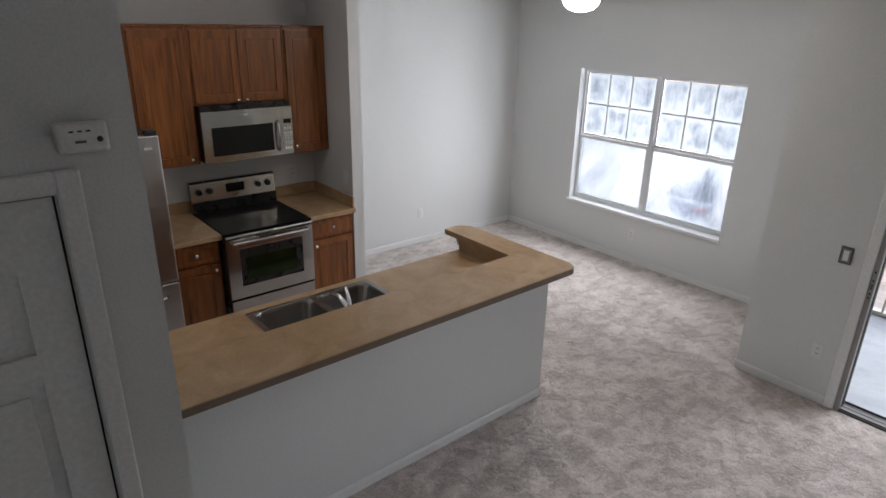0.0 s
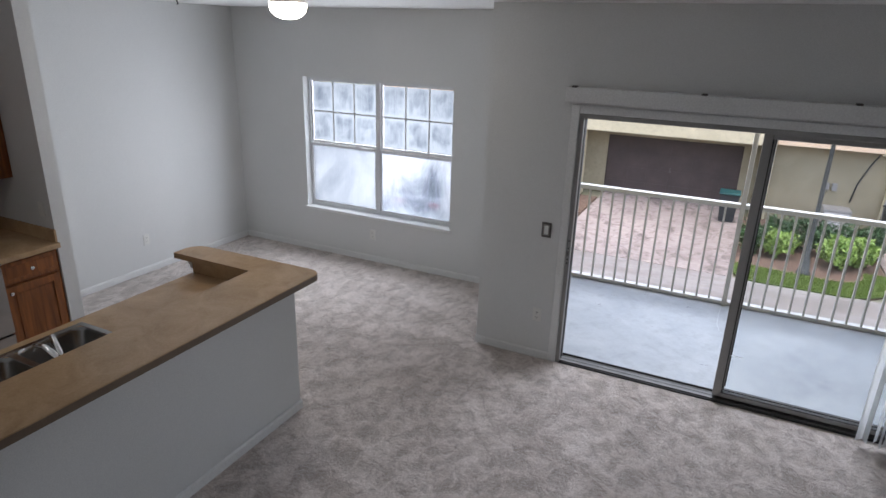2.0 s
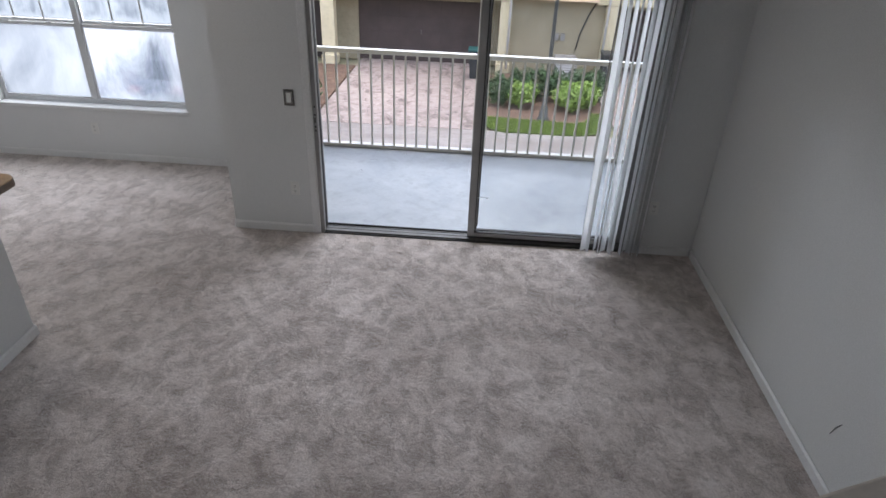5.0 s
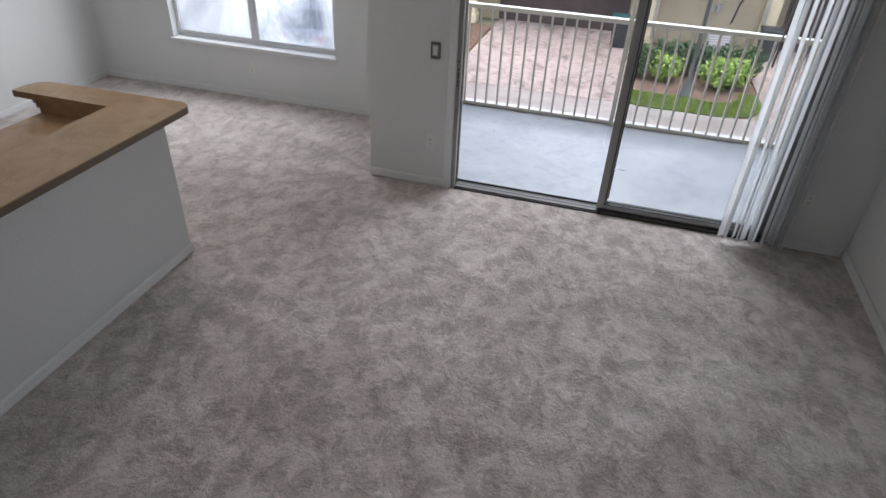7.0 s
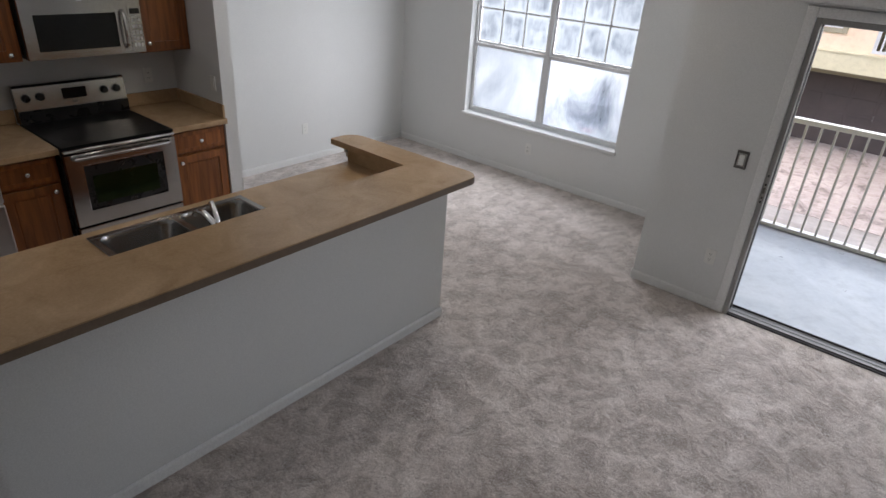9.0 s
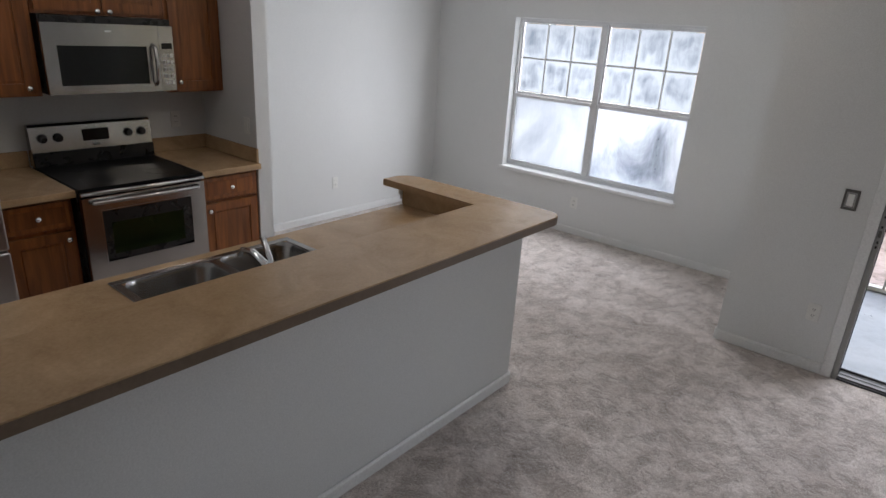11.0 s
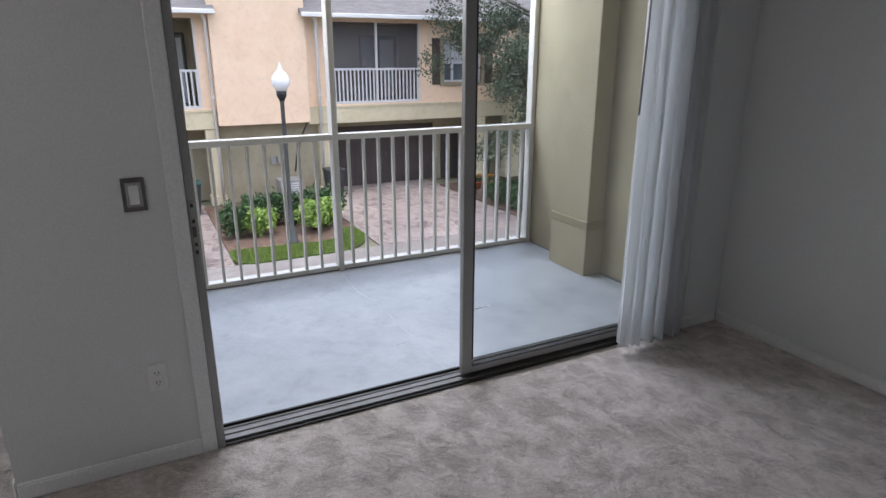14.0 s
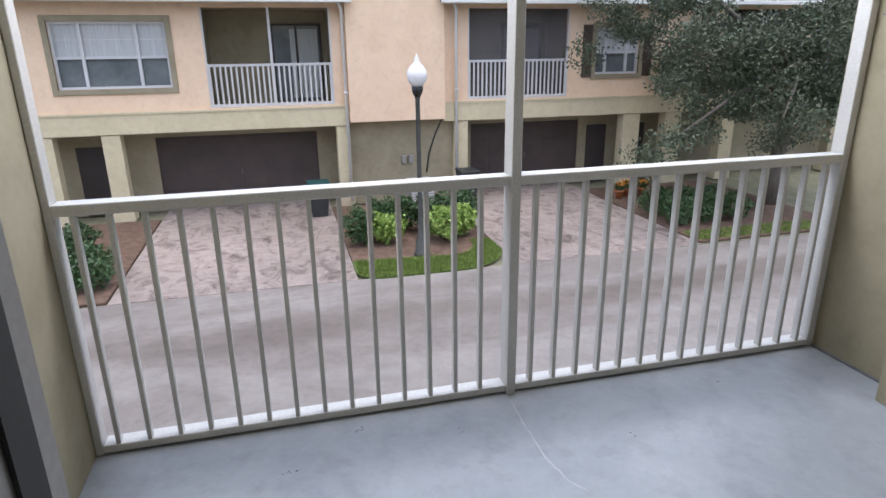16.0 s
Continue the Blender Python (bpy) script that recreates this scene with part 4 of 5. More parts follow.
# cabinets below the sink worktop
for a, b in ((-4.45, -3.40), (-3.398, -2.45), (-2.448, -1.625)):
    c = thing("base_cabinet", (-1.1, (a + b) / 2, 0), "stained maple base cabinet under the sink worktop", "cabinet", "kitchen base cabinets")
    part("body", boxes((-1.40, a, 0.10, -0.812, b, CI - 0.22), (-1.31, a + 0.002, 0, -0.82, b - 0.002, 0.10)), M_WOOD, c)
    part("front", boxes((-1.42, a + 0.01, 0.12, -1.4005, b - 0.01, CI - 0.06), bevel=0.004), M_WOOD, c)


# ---- dining window ----
win = thing("window_1", (-1.79, DN + 0.07, WZ0), "white double window with fogged panes and grids above", "window", "", "structure")
FY0, FY1 = DN + 0.082, DN + 0.130
MX = (WX0 + WX1) / 2
F = 0.024
part("window_frame", boxes((WX0, FY0, WZ0 + 0.012, WX0 + F, FY1, WZ1), (WX1 - F, FY0, WZ0 + 0.012, WX1, FY1, WZ1), (WX0 + F, FY0, WZ0 + 0.012, WX1 - F, FY1, WZ0 + 0.045), (WX0 + F, FY0, WZ1 - F, WX1 - F, FY1, WZ1), (MX - 0.027, FY0 - 0.004, WZ0 + 0.045, MX + 0.027, FY1, WZ1 - F), bevel=0.003), M_WINF, win)
part("window_sill", boxes((WX0 - 0.02, DN - 0.030, WZ0 - 0.022, WX1 + 0.02, DN - 0.001, WZ0 + 0.010), (WX0 + 0.001, DN - 0.001, WZ0, WX1 - 0.001, DN + 0.082, WZ0 + 0.010), bevel=0.004), M_TRIM, win, "white painted sill")
ZM = 1.28
for a, b in ((WX0 + F, MX - 0.027), (MX + 0.027, WX1 - F)):
    s = 0.017
    lo = part("lower_sash", boxes((a, FY0 + 0.002, WZ0 + 0.046, a + s, FY0 + 0.022, ZM), (b - s, FY0 + 0.002, WZ0 + 0.046, b, FY0 + 0.022, ZM), (a + s, FY0 + 0.002, WZ0 + 0.046, b - s, FY0 + 0.022, WZ0 + 0.07), (a + s, FY0 - 0.006, ZM - 0.028, b - s, FY0 + 0.022, ZM), bevel=0.002), M_WINF, win)
    for fx in (0.27, 0.73):
        part("latch", boxes((a + (b - a) * fx - 0.03, FY0 - 0.014, ZM - 0.006, a + (b - a) * fx + 0.03, FY0 - 0.004, ZM + 0.012), bevel=0.003), M_WINF, lo)
    pane(part("pane", boxes((a + s - 0.002, FY0 + 0.010, WZ0 + 0.068, b - s + 0.002, FY0 + 0.013, ZM - 0.026)), M_FOGWHITE if a < MX - 0.2 else M_FOGCLEAR, lo, "fogged lower pane"))
    t0, t1 = ZM + 0.001, WZ1 - F
    up = part("upper_sash", boxes((a, FY0 + 0.024, t0, a + s, FY0 + 0.044, t1), (b - s, FY0 + 0.024, t0, b, FY0 + 0.044, t1), (a + s, FY0 + 0.024, t0, b - s, FY0 + 0.044, t0 + 0.026), (a + s, FY0 + 0.024, t1 - 0.022, b - s, FY0 + 0.044, t1), bevel=0.002), M_WINF, win)
    xs = [a + s + (b - a - 2 * s) * k / 3 for k in range(4)]
    zz = [t0 + 0.026, (t0 + t1) / 2 + 0.002, t1 - 0.022]
    for x in xs[1:3]:
        part("muntin", boxes((x - 0.007, FY0 + 0.028, zz[0], x + 0.007, FY0 + 0.040, zz[2])), M_ALUW, up)
    part("muntin", boxes((xs[0], FY0 + 0.029, zz[1] - 0.007, xs[3], FY0 + 0.039, zz[1] + 0.007)), M_ALUW, up)
    for i in range(3):
        for j in range(2):
            pane(part("pane", boxes((xs[i] + 0.006, FY0 + 0.032, zz[j] + 0.006, xs[i + 1] - 0.006, FY0 + 0.035, zz[j + 1] - 0.006)), M_FOG, up, "fogged grid pane"))

# ---- sliding door ----
sl = thing("door_2", (1.92, 0.06, 0), "aluminium sliding glass door standing half open", "sliding door", "", "structure")
C = 0.06
part("casing", boxes((SL0 - C, -0.014, 0.0, SL0, -0.0005, SLT + C), (SL1, -0.014, 0.0, SL1 + C, -0.0005, SLT + C), (SL0, -0.014, SLT, SL1, -0.0005, SLT + C), bevel=0.004), M_TRIM, sl, "white painted casing")
part("door_frame", boxes((SL0, 0.0, 0.0, SL0 + 0.032, 0.125, SLT), (SL1 - 0.032, 0.0, 0.0, SL1, 0.125, SLT), (SL0 + 0.032, 0.0, SLT - 0.035, SL1 - 0.032, 0.125, SLT), bevel=0.003), M_ALU, sl, "grey aluminium frame")
part("threshold", boxes((SL0 + 0.032, 0.012, -0.004, SL1 - 0.032, 0.118, 0.020), (SL0 + 0.032, 0.050, 0.0202, SL1 - 0.032, 0.056, 0.024), (SL0 + 0.032, 0.092, 0.0202, SL1 - 0.032, 0.098, 0.024), bevel=0.003), M_TRACK, sl, "dark grey metal sill with low tracks")
part("sill_gasket", boxes((SL0 + 0.032, -0.002, -0.004, SL1 - 0.032, 0.0115, 0.010), (SL0 + 0.032, 0.1185, -0.004, SL1 - 0.032, 0.130, 0.030)), M_RUBBER, sl, "black rubber edge strip")
part("jamb_gasket", boxes((SL0 + 0.0325, 0.045, 0.03, SL0 + 0.036, 0.085, SLT - 0.036)), M_RUBBER, sl)
part("strike_plate", boxes((SL0 + 0.008, -0.0035, 0.85, SL0 + 0.026, -0.0005, 1.06), bevel=0.001), M_ALU, sl, "worn metal strike plate")
part("keeper", boxes((SL0 + 0.010, -0.010, 0.925, SL0 + 0.024, -0.0036, 0.965), bevel=0.002), M_PLATE, sl)
for z in (0.865, 0.895, 0.985, 1.045):
    part("screw_hole", boxes((SL0 + 0.012, -0.0042, z - 0.007, SL0 + 0.022, -0.0036, z + 0.007)), M_BLACK, sl)
for nm, x0, x1, y0, y1 in (("fixed_panel", 1.905, SL1 - 0.033, 0.083, 0.110), ("sliding_panel", 1.886, SL1 - 0.075, 0.040, 0.067)):
    w = 0.055
    p = part(nm, boxes((x0, y0, 0.031, x0 + w, y1, SLT - 0.036), (x1 - w, y0, 0.031, x1, y1, SLT - 0.036), (x0 + w, y0, 0.031, x1 - w, y1, 0.066), (x0 + w, y0, SLT - 0.072, x1 - w, y1, SLT - 0.036), bevel=0.003), M_ALU, sl)
    pane(part("glass_pane", boxes((x0 + w - 0.004, (y0 + y1) / 2 - 0.002, 0.062, x1 - w + 0.004, (y0 + y1) / 2 + 0.002, SLT - 0.068)), M_GLASS, p, "clear glass"))
    part("gasket", boxes((x0 + w, y0 - 0.001, 0.105, x0 + w + 0.006, y1 + 0.001, SLT - 0.072), (x0 + w, y0 - 0.001, 0.066, x1 - w, y1 + 0.001, 0.072)), M_RUBBER, p)
    if nm == "sliding_panel":
        part("sticker", tube(bmesh.new(), [(1.955, 0.0486, 0.372), (1.97, 0.0486, 0.380), (1.985, 0.0486, 0.371), (2.00, 0.0486, 0.381), (2.02, 0.0486, 0.374), (2.035, 0.0486, 0.379)], 0.003, 6), M_BLIND, p, "torn white remains of a sticker")
part("valance", boxes((0.605, -0.080, 2.078, 3.245, -0.068, 2.180), (0.605, -0.068, 2.170, 3.245, -0.002, 2.180), bevel=0.003), M_TRIM, sl, "white blind valance")
part("valance_end", boxes((3.233, -0.067, 2.078, 3.245, -0.002, 2.169), (0.605, -0.067, 2.078, 0.617, -0.002, 2.169)), M_TRIM, sl)
for x in (0.66, 1.50, 2.34, 3.18):
    part("valance_clip", boxes((x - 0.018, -0.084, 2.178, x + 0.018, -0.03, 2.190), bevel=0.003), M_PLATE, sl)

blinds = thing("vertical_blinds", (3.0, -0.05, 0.0), "white vertical blinds bunched beside the sliding door", "blinds")
part("head_rail", boxes((0.66, -0.060, 2.066, 3.22, -0.020, 2.100)), M_ALUW, blinds)
rnd = random.Random(5)
N = 12
for k in range(N):
    x = 2.80 + 0.43 * k / (N - 1)
    turn0 = 72 + (16 if k % 2 else -14) + rnd.uniform(-7, 7)
    turn1 = turn0 + rnd.uniform(-8, 8) if k else 38
    foot = 0.035 + rnd.uniform(-0.004, 0.010)
    lean = rnd.uniform(-0.012, 0.012)
    bm = bmesh.new()
    half, cup = 0.044, 0.007
    rows = []
    for step in range(9):
        f = step / 8
        z, ang = 2.06 + (foot - 2.06) * f, radians(turn0 + (turn1 - turn0) * min(1.0, 1.3 * f))
        row = []
        for s_, c_ in ((-1, 0), (-0.5, 0.75), (0, 1), (0.5, 0.75), (1, 0)):
            u, v = s_ * half, c_ * cup
            row.append(bm.verts.new((x + lean * f + u * math.cos(ang) - v * math.sin(ang), -0.072 - 0.012 * f + u * math.sin(ang) + v * math.cos(ang), z)))
        rows.append(row)
    for p, q in zip(rows, rows[1:]):
        for i in range(4):
            bm.faces.new((p[i], p[i + 1], q[i + 1], q[i])).smooth = True
    bmesh.ops.solidify(bm, geom=bm.faces[:], thickness=0.0014)
    part("slat", bm, M_BLIND, blinds)
part("wand", tube(bmesh.new(), [(2.765, -0.118, 2.06), (2.762, -0.120, 1.7), (2.752, -0.121, 1.30)], 0.005, 8), M_ALU, blinds, "thin grey control wand")


# ---- switches and outlets ----
def outlet(at, facing, label):
    o = thing("wall_outlet", at, label, "outlet", "wall outlets")
    x, y, z = at
    w, hh = 0.035, 0.057
    if facing == "y":
        part("plate", boxes((x - w, y - 0.006, z - hh, x + w, y - 0.0005, z + hh), bevel=0.003, seg=2), M_PLASTIC, o)
        for dz in (-0.02, 0.02):
            f = part("socket", boxes((x - 0.017, y - 0.0085, z + dz - 0.014, x + 0.017, y - 0.0062, z + dz + 0.014), bevel=0.002), M_PLASTIC, o)
            part("slot", boxes((x - 0.008, y - 0.0090, z + dz - 0.004, x - 0.005, y - 0.0086, z + dz + 0.007), (x + 0.005, y - 0.0090, z + dz - 0.004, x + 0.008, y - 0.0086, z + dz + 0.006), (x - 0.002, y - 0.0090, z + dz - 0.011, x + 0.002, y - 0.0086, z + dz - 0.007)), M_BLACK, f)
    else:
        part("plate", boxes((x + 0.0005, y - w, z - hh, x + 0.006, y + w, z + hh), bevel=0.003, seg=2), M_PLASTIC, o)
        for dz in (-0.02, 0.02):
            f = part("socket", boxes((x + 0.0062, y - 0.017, z + dz - 0.014, x + 0.0085, y + 0.017, z + dz + 0.014), bevel=0.002), M_PLASTIC, o)
            part("slot", boxes((x + 0.0086, y - 0.008, z + dz - 0.004, x + 0.0090, y - 0.005, z + dz + 0.007), (x + 0.0086, y + 0.005, z + dz - 0.004, x + 0.0090, y + 0.008, z + dz + 0.006)), M_BLACK, f)
    return o


outlet((0.517, 0.0, 0.383), "y", "white plastic wall outlet beside the sliding door")
outlet((3.30, 0.0, 0.40), "y", "white plastic wall outlet behind the blinds")
outlet((-1.825, DN, 0.319), "y", "white plastic wall outlet under the window")
outlet((-3.70, -0.257, 0.361), "x", "white plastic wall outlet on the dining wall")
outlet((-3.50, -1.93, 1.14), "x", "white plastic wall outlet above the worktop")
ko = thing("wall_outlet", (-2.92, -1.70, 1.16), "white plastic wall outlet on the partition", "outlet", "wall outlets")
part("plate", boxes((-2.955, -1.706, 1.10, -2.885, -1.7005, 1.215), bevel=0.003), M_PLASTIC, ko)
part("rocker", boxes((-2.935, -1.710, 1.125, -2.905, -1.7062, 1.19), bevel=0.002), M_PLASTIC, ko)
sw = thing("light_switch", (0.534, 0.0, 1.104), "white rocker switch in a pewter plate beside the door", "switch")
part("plate", boxes((0.496, -0.008, 1.044, 0.572, -0.0005, 1.164), bevel=0.004, seg=2), M_PLATE, sw)
part("inner_plate", boxes((0.508, -0.0095, 1.060, 0.560, -0.0082, 1.148), bevel=0.001), M_STEEL, sw)
part("rocker", boxes((0.518, -0.0135, 1.070, 0.550, -0.0097, 1.138), bevel=0.002), M_PLASTIC, sw, "white rocker")

LX, LY = -1.04, -1.0
lamp = thing("ceiling_light", (LX, LY, CEIL), "lit white dome light on the ceiling", "ceiling light")
bm = bmesh.new()
lathe(bm, (LX, LY, CEIL), [(0.126, 0.0), (0.128, -0.04), (0.122, -0.068)], 32)
part("base_ring", bm, M_TRIM, lamp)
bm = bmesh.new()
lathe(bm, (LX, LY, CEIL), [(0.119, -0.069), (0.119, -0.096), (0.107, -0.128), (0.078, -0.152), (0.038, -0.165), (0.004, -0.168)], 32)
part("dome", bm, M_LAMP, lamp, "glowing opal glass dome")
# Unseen fixture, assumed from highlights on the steel, added to lift the kitchen.
kx, ky = -2.15, -3.3
kl = thing("kitchen_ceiling_light", (kx, ky, CEIL), "lit white box light assumed on the kitchen ceiling, out of view", "ceiling light")
part("tray", boxes((kx - 0.17, ky - 0.62, CEIL - 0.03, kx + 0.17, ky + 0.62, CEIL), bevel=0.004), M_TRIM, kl)
part("diffuser", boxes((kx - 0.15, ky - 0.60, CEIL - 0.085, kx + 0.15, ky + 0.60, CEIL - 0.0305), bevel=0.012, seg=2), M_TUBE, kl, "glowing opal diffuser")
hook = thing("ceiling_hook", (-2.75, -0.37, CEIL), "small dark hook in the ceiling", "hook")
part("stem", tube(bmesh.new(), [(-2.75, -0.37, CEIL), (-2.75, -0.37, CEIL - 0.03), (-2.735, -0.37, CEIL - 0.045), (-2.75, -0.37, CEIL - 0.055)], 0.006, 8), M_IRON, hook)
scuff = thing("wall_scuff", (3.66, -2.148, 0.35), "dark scratch mark on the painted wall", "scuff")
bm = bmesh.new()
tube(bm, [(3.6595, -2.12, 0.28), (3.6592, -2.14, 0.34), (3.6595, -2.165, 0.385)], [0.002, 0.004, 0.002], 6)
part("mark", bm, M_SCUFF, scuff)

# ---- balcony ----
BF = -0.055
setting("balcony_floor", boxes((0.05, 0.14, BF - 0.25, 3.69, 2.18, BF)), M_BALC, "grey-blue painted concrete balcony floor", "floor")
setting("balcony_wall_west", boxes((0.0, 1.721, -3.4, 0.06, 2.16, 3.1), (-4.4, 1.37, -3.4, 0.050, 1.72, 0.51), (-4.4, 1.37, 2.05, 0.050, 1.72, 3.1), (-4.4, 1.37, 0.51, WX0 - 0.02, 1.72, 2.05), (WX1 + 0.02, 1.37, 0.51, 0.050, 1.72, 2.05)), M_OLIVE, "olive stucco outer wall of the dining bay", "wall")
setting("balcony_side_west", boxes((0.051, 0.142, BF, 0.060, 1.72, 2.75)), M_OLIVE, "olive stucco balcony side wall", "wall")
setting("balcony_wall_north", walled(0.061, 3.66, BF, 2.75, 0.141, 0.16, "x", [(SL0 - 0.01, SL1 + 0.01, BF, SLT + 0.01)]), M_OLIVE, "olive stucco wall outside the sliding door", "wall")
setting("balcony_wall_east", boxes((3.69, 0.142, -3.4, 3.95, 2.2, 3.1)), M_OLIVE, "olive stucco balcony side wall", "wall")
setting("balcony_ceiling", boxes((0.06, 0.142, 2.75, 3.69, 2.2, 3.1)), M_OLIVE, "stucco balcony ceiling", "ceiling")
pil = thing("pilaster", (3.61, 1.36, BF), "olive stucco pilaster with a plinth band", "pilaster", "", "structure")
part("shaft", boxes((3.53, 1.115, BF, 3.689, 1.54, 2.749), bevel=0.006), M_OLIVE, pil)
part("band", boxes((3.515, 1.10, 0.315, 3.6895, 1.555, 0.375), bevel=0.004), M_BANDP, pil, "darker olive band")
part("plinth", boxes((3.52, 1.105, BF, 3.6895, 1.55, 0.3145), bevel=0.004), M_OLIVE, pil)

br = thing("balcony_railing", (1.87, 2.10, BF), "white aluminium balcony railing with square pickets", "railing", "", "structure")
RT = 1.02
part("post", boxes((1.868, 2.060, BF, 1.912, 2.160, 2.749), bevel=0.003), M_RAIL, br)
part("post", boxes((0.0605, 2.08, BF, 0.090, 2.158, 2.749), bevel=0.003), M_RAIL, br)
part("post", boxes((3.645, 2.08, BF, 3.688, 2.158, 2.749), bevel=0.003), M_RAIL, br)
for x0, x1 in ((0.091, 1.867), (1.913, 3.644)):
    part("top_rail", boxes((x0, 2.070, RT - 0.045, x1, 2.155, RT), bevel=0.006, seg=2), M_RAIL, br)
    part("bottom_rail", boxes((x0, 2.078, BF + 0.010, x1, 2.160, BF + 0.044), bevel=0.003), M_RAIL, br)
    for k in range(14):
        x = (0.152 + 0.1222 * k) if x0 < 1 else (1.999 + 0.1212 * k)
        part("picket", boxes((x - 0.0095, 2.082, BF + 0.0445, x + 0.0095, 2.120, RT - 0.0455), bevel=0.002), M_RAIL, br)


crack = thing("floor_crack", (1.9, 1.2, BF), "faint pale crack across the painted balcony floor", "crack")
rnd = random.Random(8)
for run in (((1.87, 2.02), (1.858, 1.78), (1.855, 1.57), (1.885, 1.42), (1.93, 1.34)), ((1.905, 1.17), (1.90, 0.95), (1.908, 0.76), (1.91, 0.59), (1.905, 0.44), (1.909, 0.26))):
    bm = bmesh.new()
    fine = []
    for (ax, ay), (bx, by) in zip(run, run[1:]):
        for k in range(5):
            fine.append((ax + (bx - ax) * k / 5 + rnd.uniform(-0.003, 0.003), ay + (by - ay) * k / 5))
    fine.append(run[-1])
    wid = [0.0006] + [rnd.uniform(0.002, 0.006) for _ in fine[2:]] + [0.0006]
    strip = [(bm.verts.new((x - w, y, BF + 0.0010)), bm.verts.new((x + w, y, BF + 0.0010))) for (x, y), w in zip(fine, wid)]
    for (p, q), (r, s_) in zip(strip, strip[1:]):
        bm.faces.new((p, q, s_, r))
    part("filler", bm, M_CRACK, crack)
bm = bmesh.new()
for x, y, cnt in ((0.844, 1.765, 6), (2.287, 1.614, 3), (1.591, 1.843, 4), (1.805, 0.659, 4), (1.15, 1.98, 7), (0.75, 1.45, 5), (2.9, 1.9, 4), (1.3, 1.2, 3)):
    for _ in range(cnt):
        px, py, r = x + rnd.gauss(0, 0.022), y + rnd.gauss(0, 0.012), rnd.uniform(0.002, 0.006)
        ring = [bm.verts.new((px + r * rnd.uniform(0.5, 1.4) * math.cos(a), py + r * rnd.uniform(0.4, 1.0) * math.sin(a), BF + 0.0006)) for a in (k * math.pi / 3 for k in range(6))]
        top = bm.verts.new((px, py, BF + 0.003))
        for k in range(6):
            bm.faces.new((ring[k], ring[(k + 1) % 6], top))
whole("floor_grit", bm, M_SCUFF, "dark specks of grit on the balcony floor", "grit", "", "stuff")
part("sealant_joint", boxes((3.676, 0.165, BF, 3.6895, 1.099, BF + 0.010), (3.676, 1.556, BF, 3.6895, 2.079, BF + 0.010)), M_SCUFF, pil, "dark sealant joint at the floor")
part("wall_chip", boxes((3.6845, 1.965, 1.668, 3.6895, 2.05, 1.676), (3.6845, 1.99, 1.63, 3.6895, 2.02, 1.638), bevel=0.002), M_SCUFF, pil, "dark chips in the stucco")

# ---- outside ----
indoors = set(bpy.data.objects)
G = -3.26
setting("ground", boxes((-400, 1.72, G - 1.0, 400, 600, G - 0.06), (-400, -300, G - 1.0, 400, 1.72, G - 0.07)), M_EARTH, "distant bare ground and lawn", "ground")
setting("road", boxes((-60, 2.6, G - 0.055, 60, 13.15, G)), M_ROAD, "pale damp asphalt driveway lane with stains", "road")
for nm, x0, x1 in (("driveway_1", -3.20, 2.2), ("driveway_2", 6.25, 11.6), ("driveway_3", -11.5, -6.6)):
    setting(nm, boxes((x0, 13.155, G - 0.05, x1, 21.7, G + 0.008)), M_PAVER, "stained pink brick paver driveway", "driveway")
setting("garden_bed_1", slab(bmesh.new(), arc(2.8, 13.65, 0.58, 180, 270, 8) + arc(4.7, 14.55, 1.48, 270, 360, 14) + [(6.18, 20.3), (2.22, 20.3)], G - 0.05, G + 0.026, 0.01), M_MULCH, "brown bark mulch planting bed", "garden bed")
setting("garden_bed_2", boxes((-6.55, 13.3, G - 0.05, -3.25, 20.3, G + 0.03), bevel=0.02), M_MULCH, "brown mulch planting bed", "garden bed")
setting("garden_bed_3", boxes((11.65, 13.4, G - 0.05, 17.0, 20.3, G + 0.03), bevel=0.02), M_MULCH, "brown mulch planting bed", "garden bed")


def leaves(bm, centre, radii, count, size, rng, shell=0.45, flat=0.0):
    """Leaf quads scattered through an uneven ellipsoid."""
    cx, cy, cz = centre
    for _ in range(count):
        d = Vector((rng.gauss(0, 1), rng.gauss(0, 1), rng.gauss(0, 1))).normalized()
        r = shell + (1 - shell) * rng.random() ** 0.6
        r *= 0.82 + 0.36 * noise.noise(Vector((cx + d.x * 2.1, cy + d.y * 2.1, cz + d.z * 2.1)))
        p = Vector((cx + d.x * r * radii[0], cy + d.y * r * radii[1], cz + d.z * r * radii[2]))
        u = Vector((rng.gauss(0, 1), rng.gauss(0, 1), rng.gauss(0, 1) * (1 - flat))).normalized()
        w = u.cross(Vector((rng.gauss(0, 1), rng.gauss(0, 1), rng.gauss(0, 1)))).normalized()
        s1, s2 = size * rng.uniform(0.7, 1.3), size * rng.uniform(0.35, 0.6)
        bm.faces.new([bm.verts.new(p + a * s1 * u + b * s2 * w) for a, b in ((-1, 0), (0, -1), (1, 0), (0, 1))])
    return bm


def shrub(name, at, radii, count, size, material, label, seed):
    rng = random.Random(seed)
    s = thing(name, at, label, "shrub", "shrubs in the beds")
    bm = bmesh.new()
    for k in range(5):
        a = 2 * math.pi * k / 5
        tube(bm, [at, (at[0] + 0.5 * radii[0] * math.cos(a), at[1] + 0.5 * radii[1] * math.sin(a), at[2] + radii[2])], [0.02, 0.008], 6)
    part("stems", bm, M_BARK, s)
    part("foliage", leaves(bmesh.new(), (at[0], at[1], at[2] + radii[2] * 0.95), radii, count, size, rng), material, s)
    return s


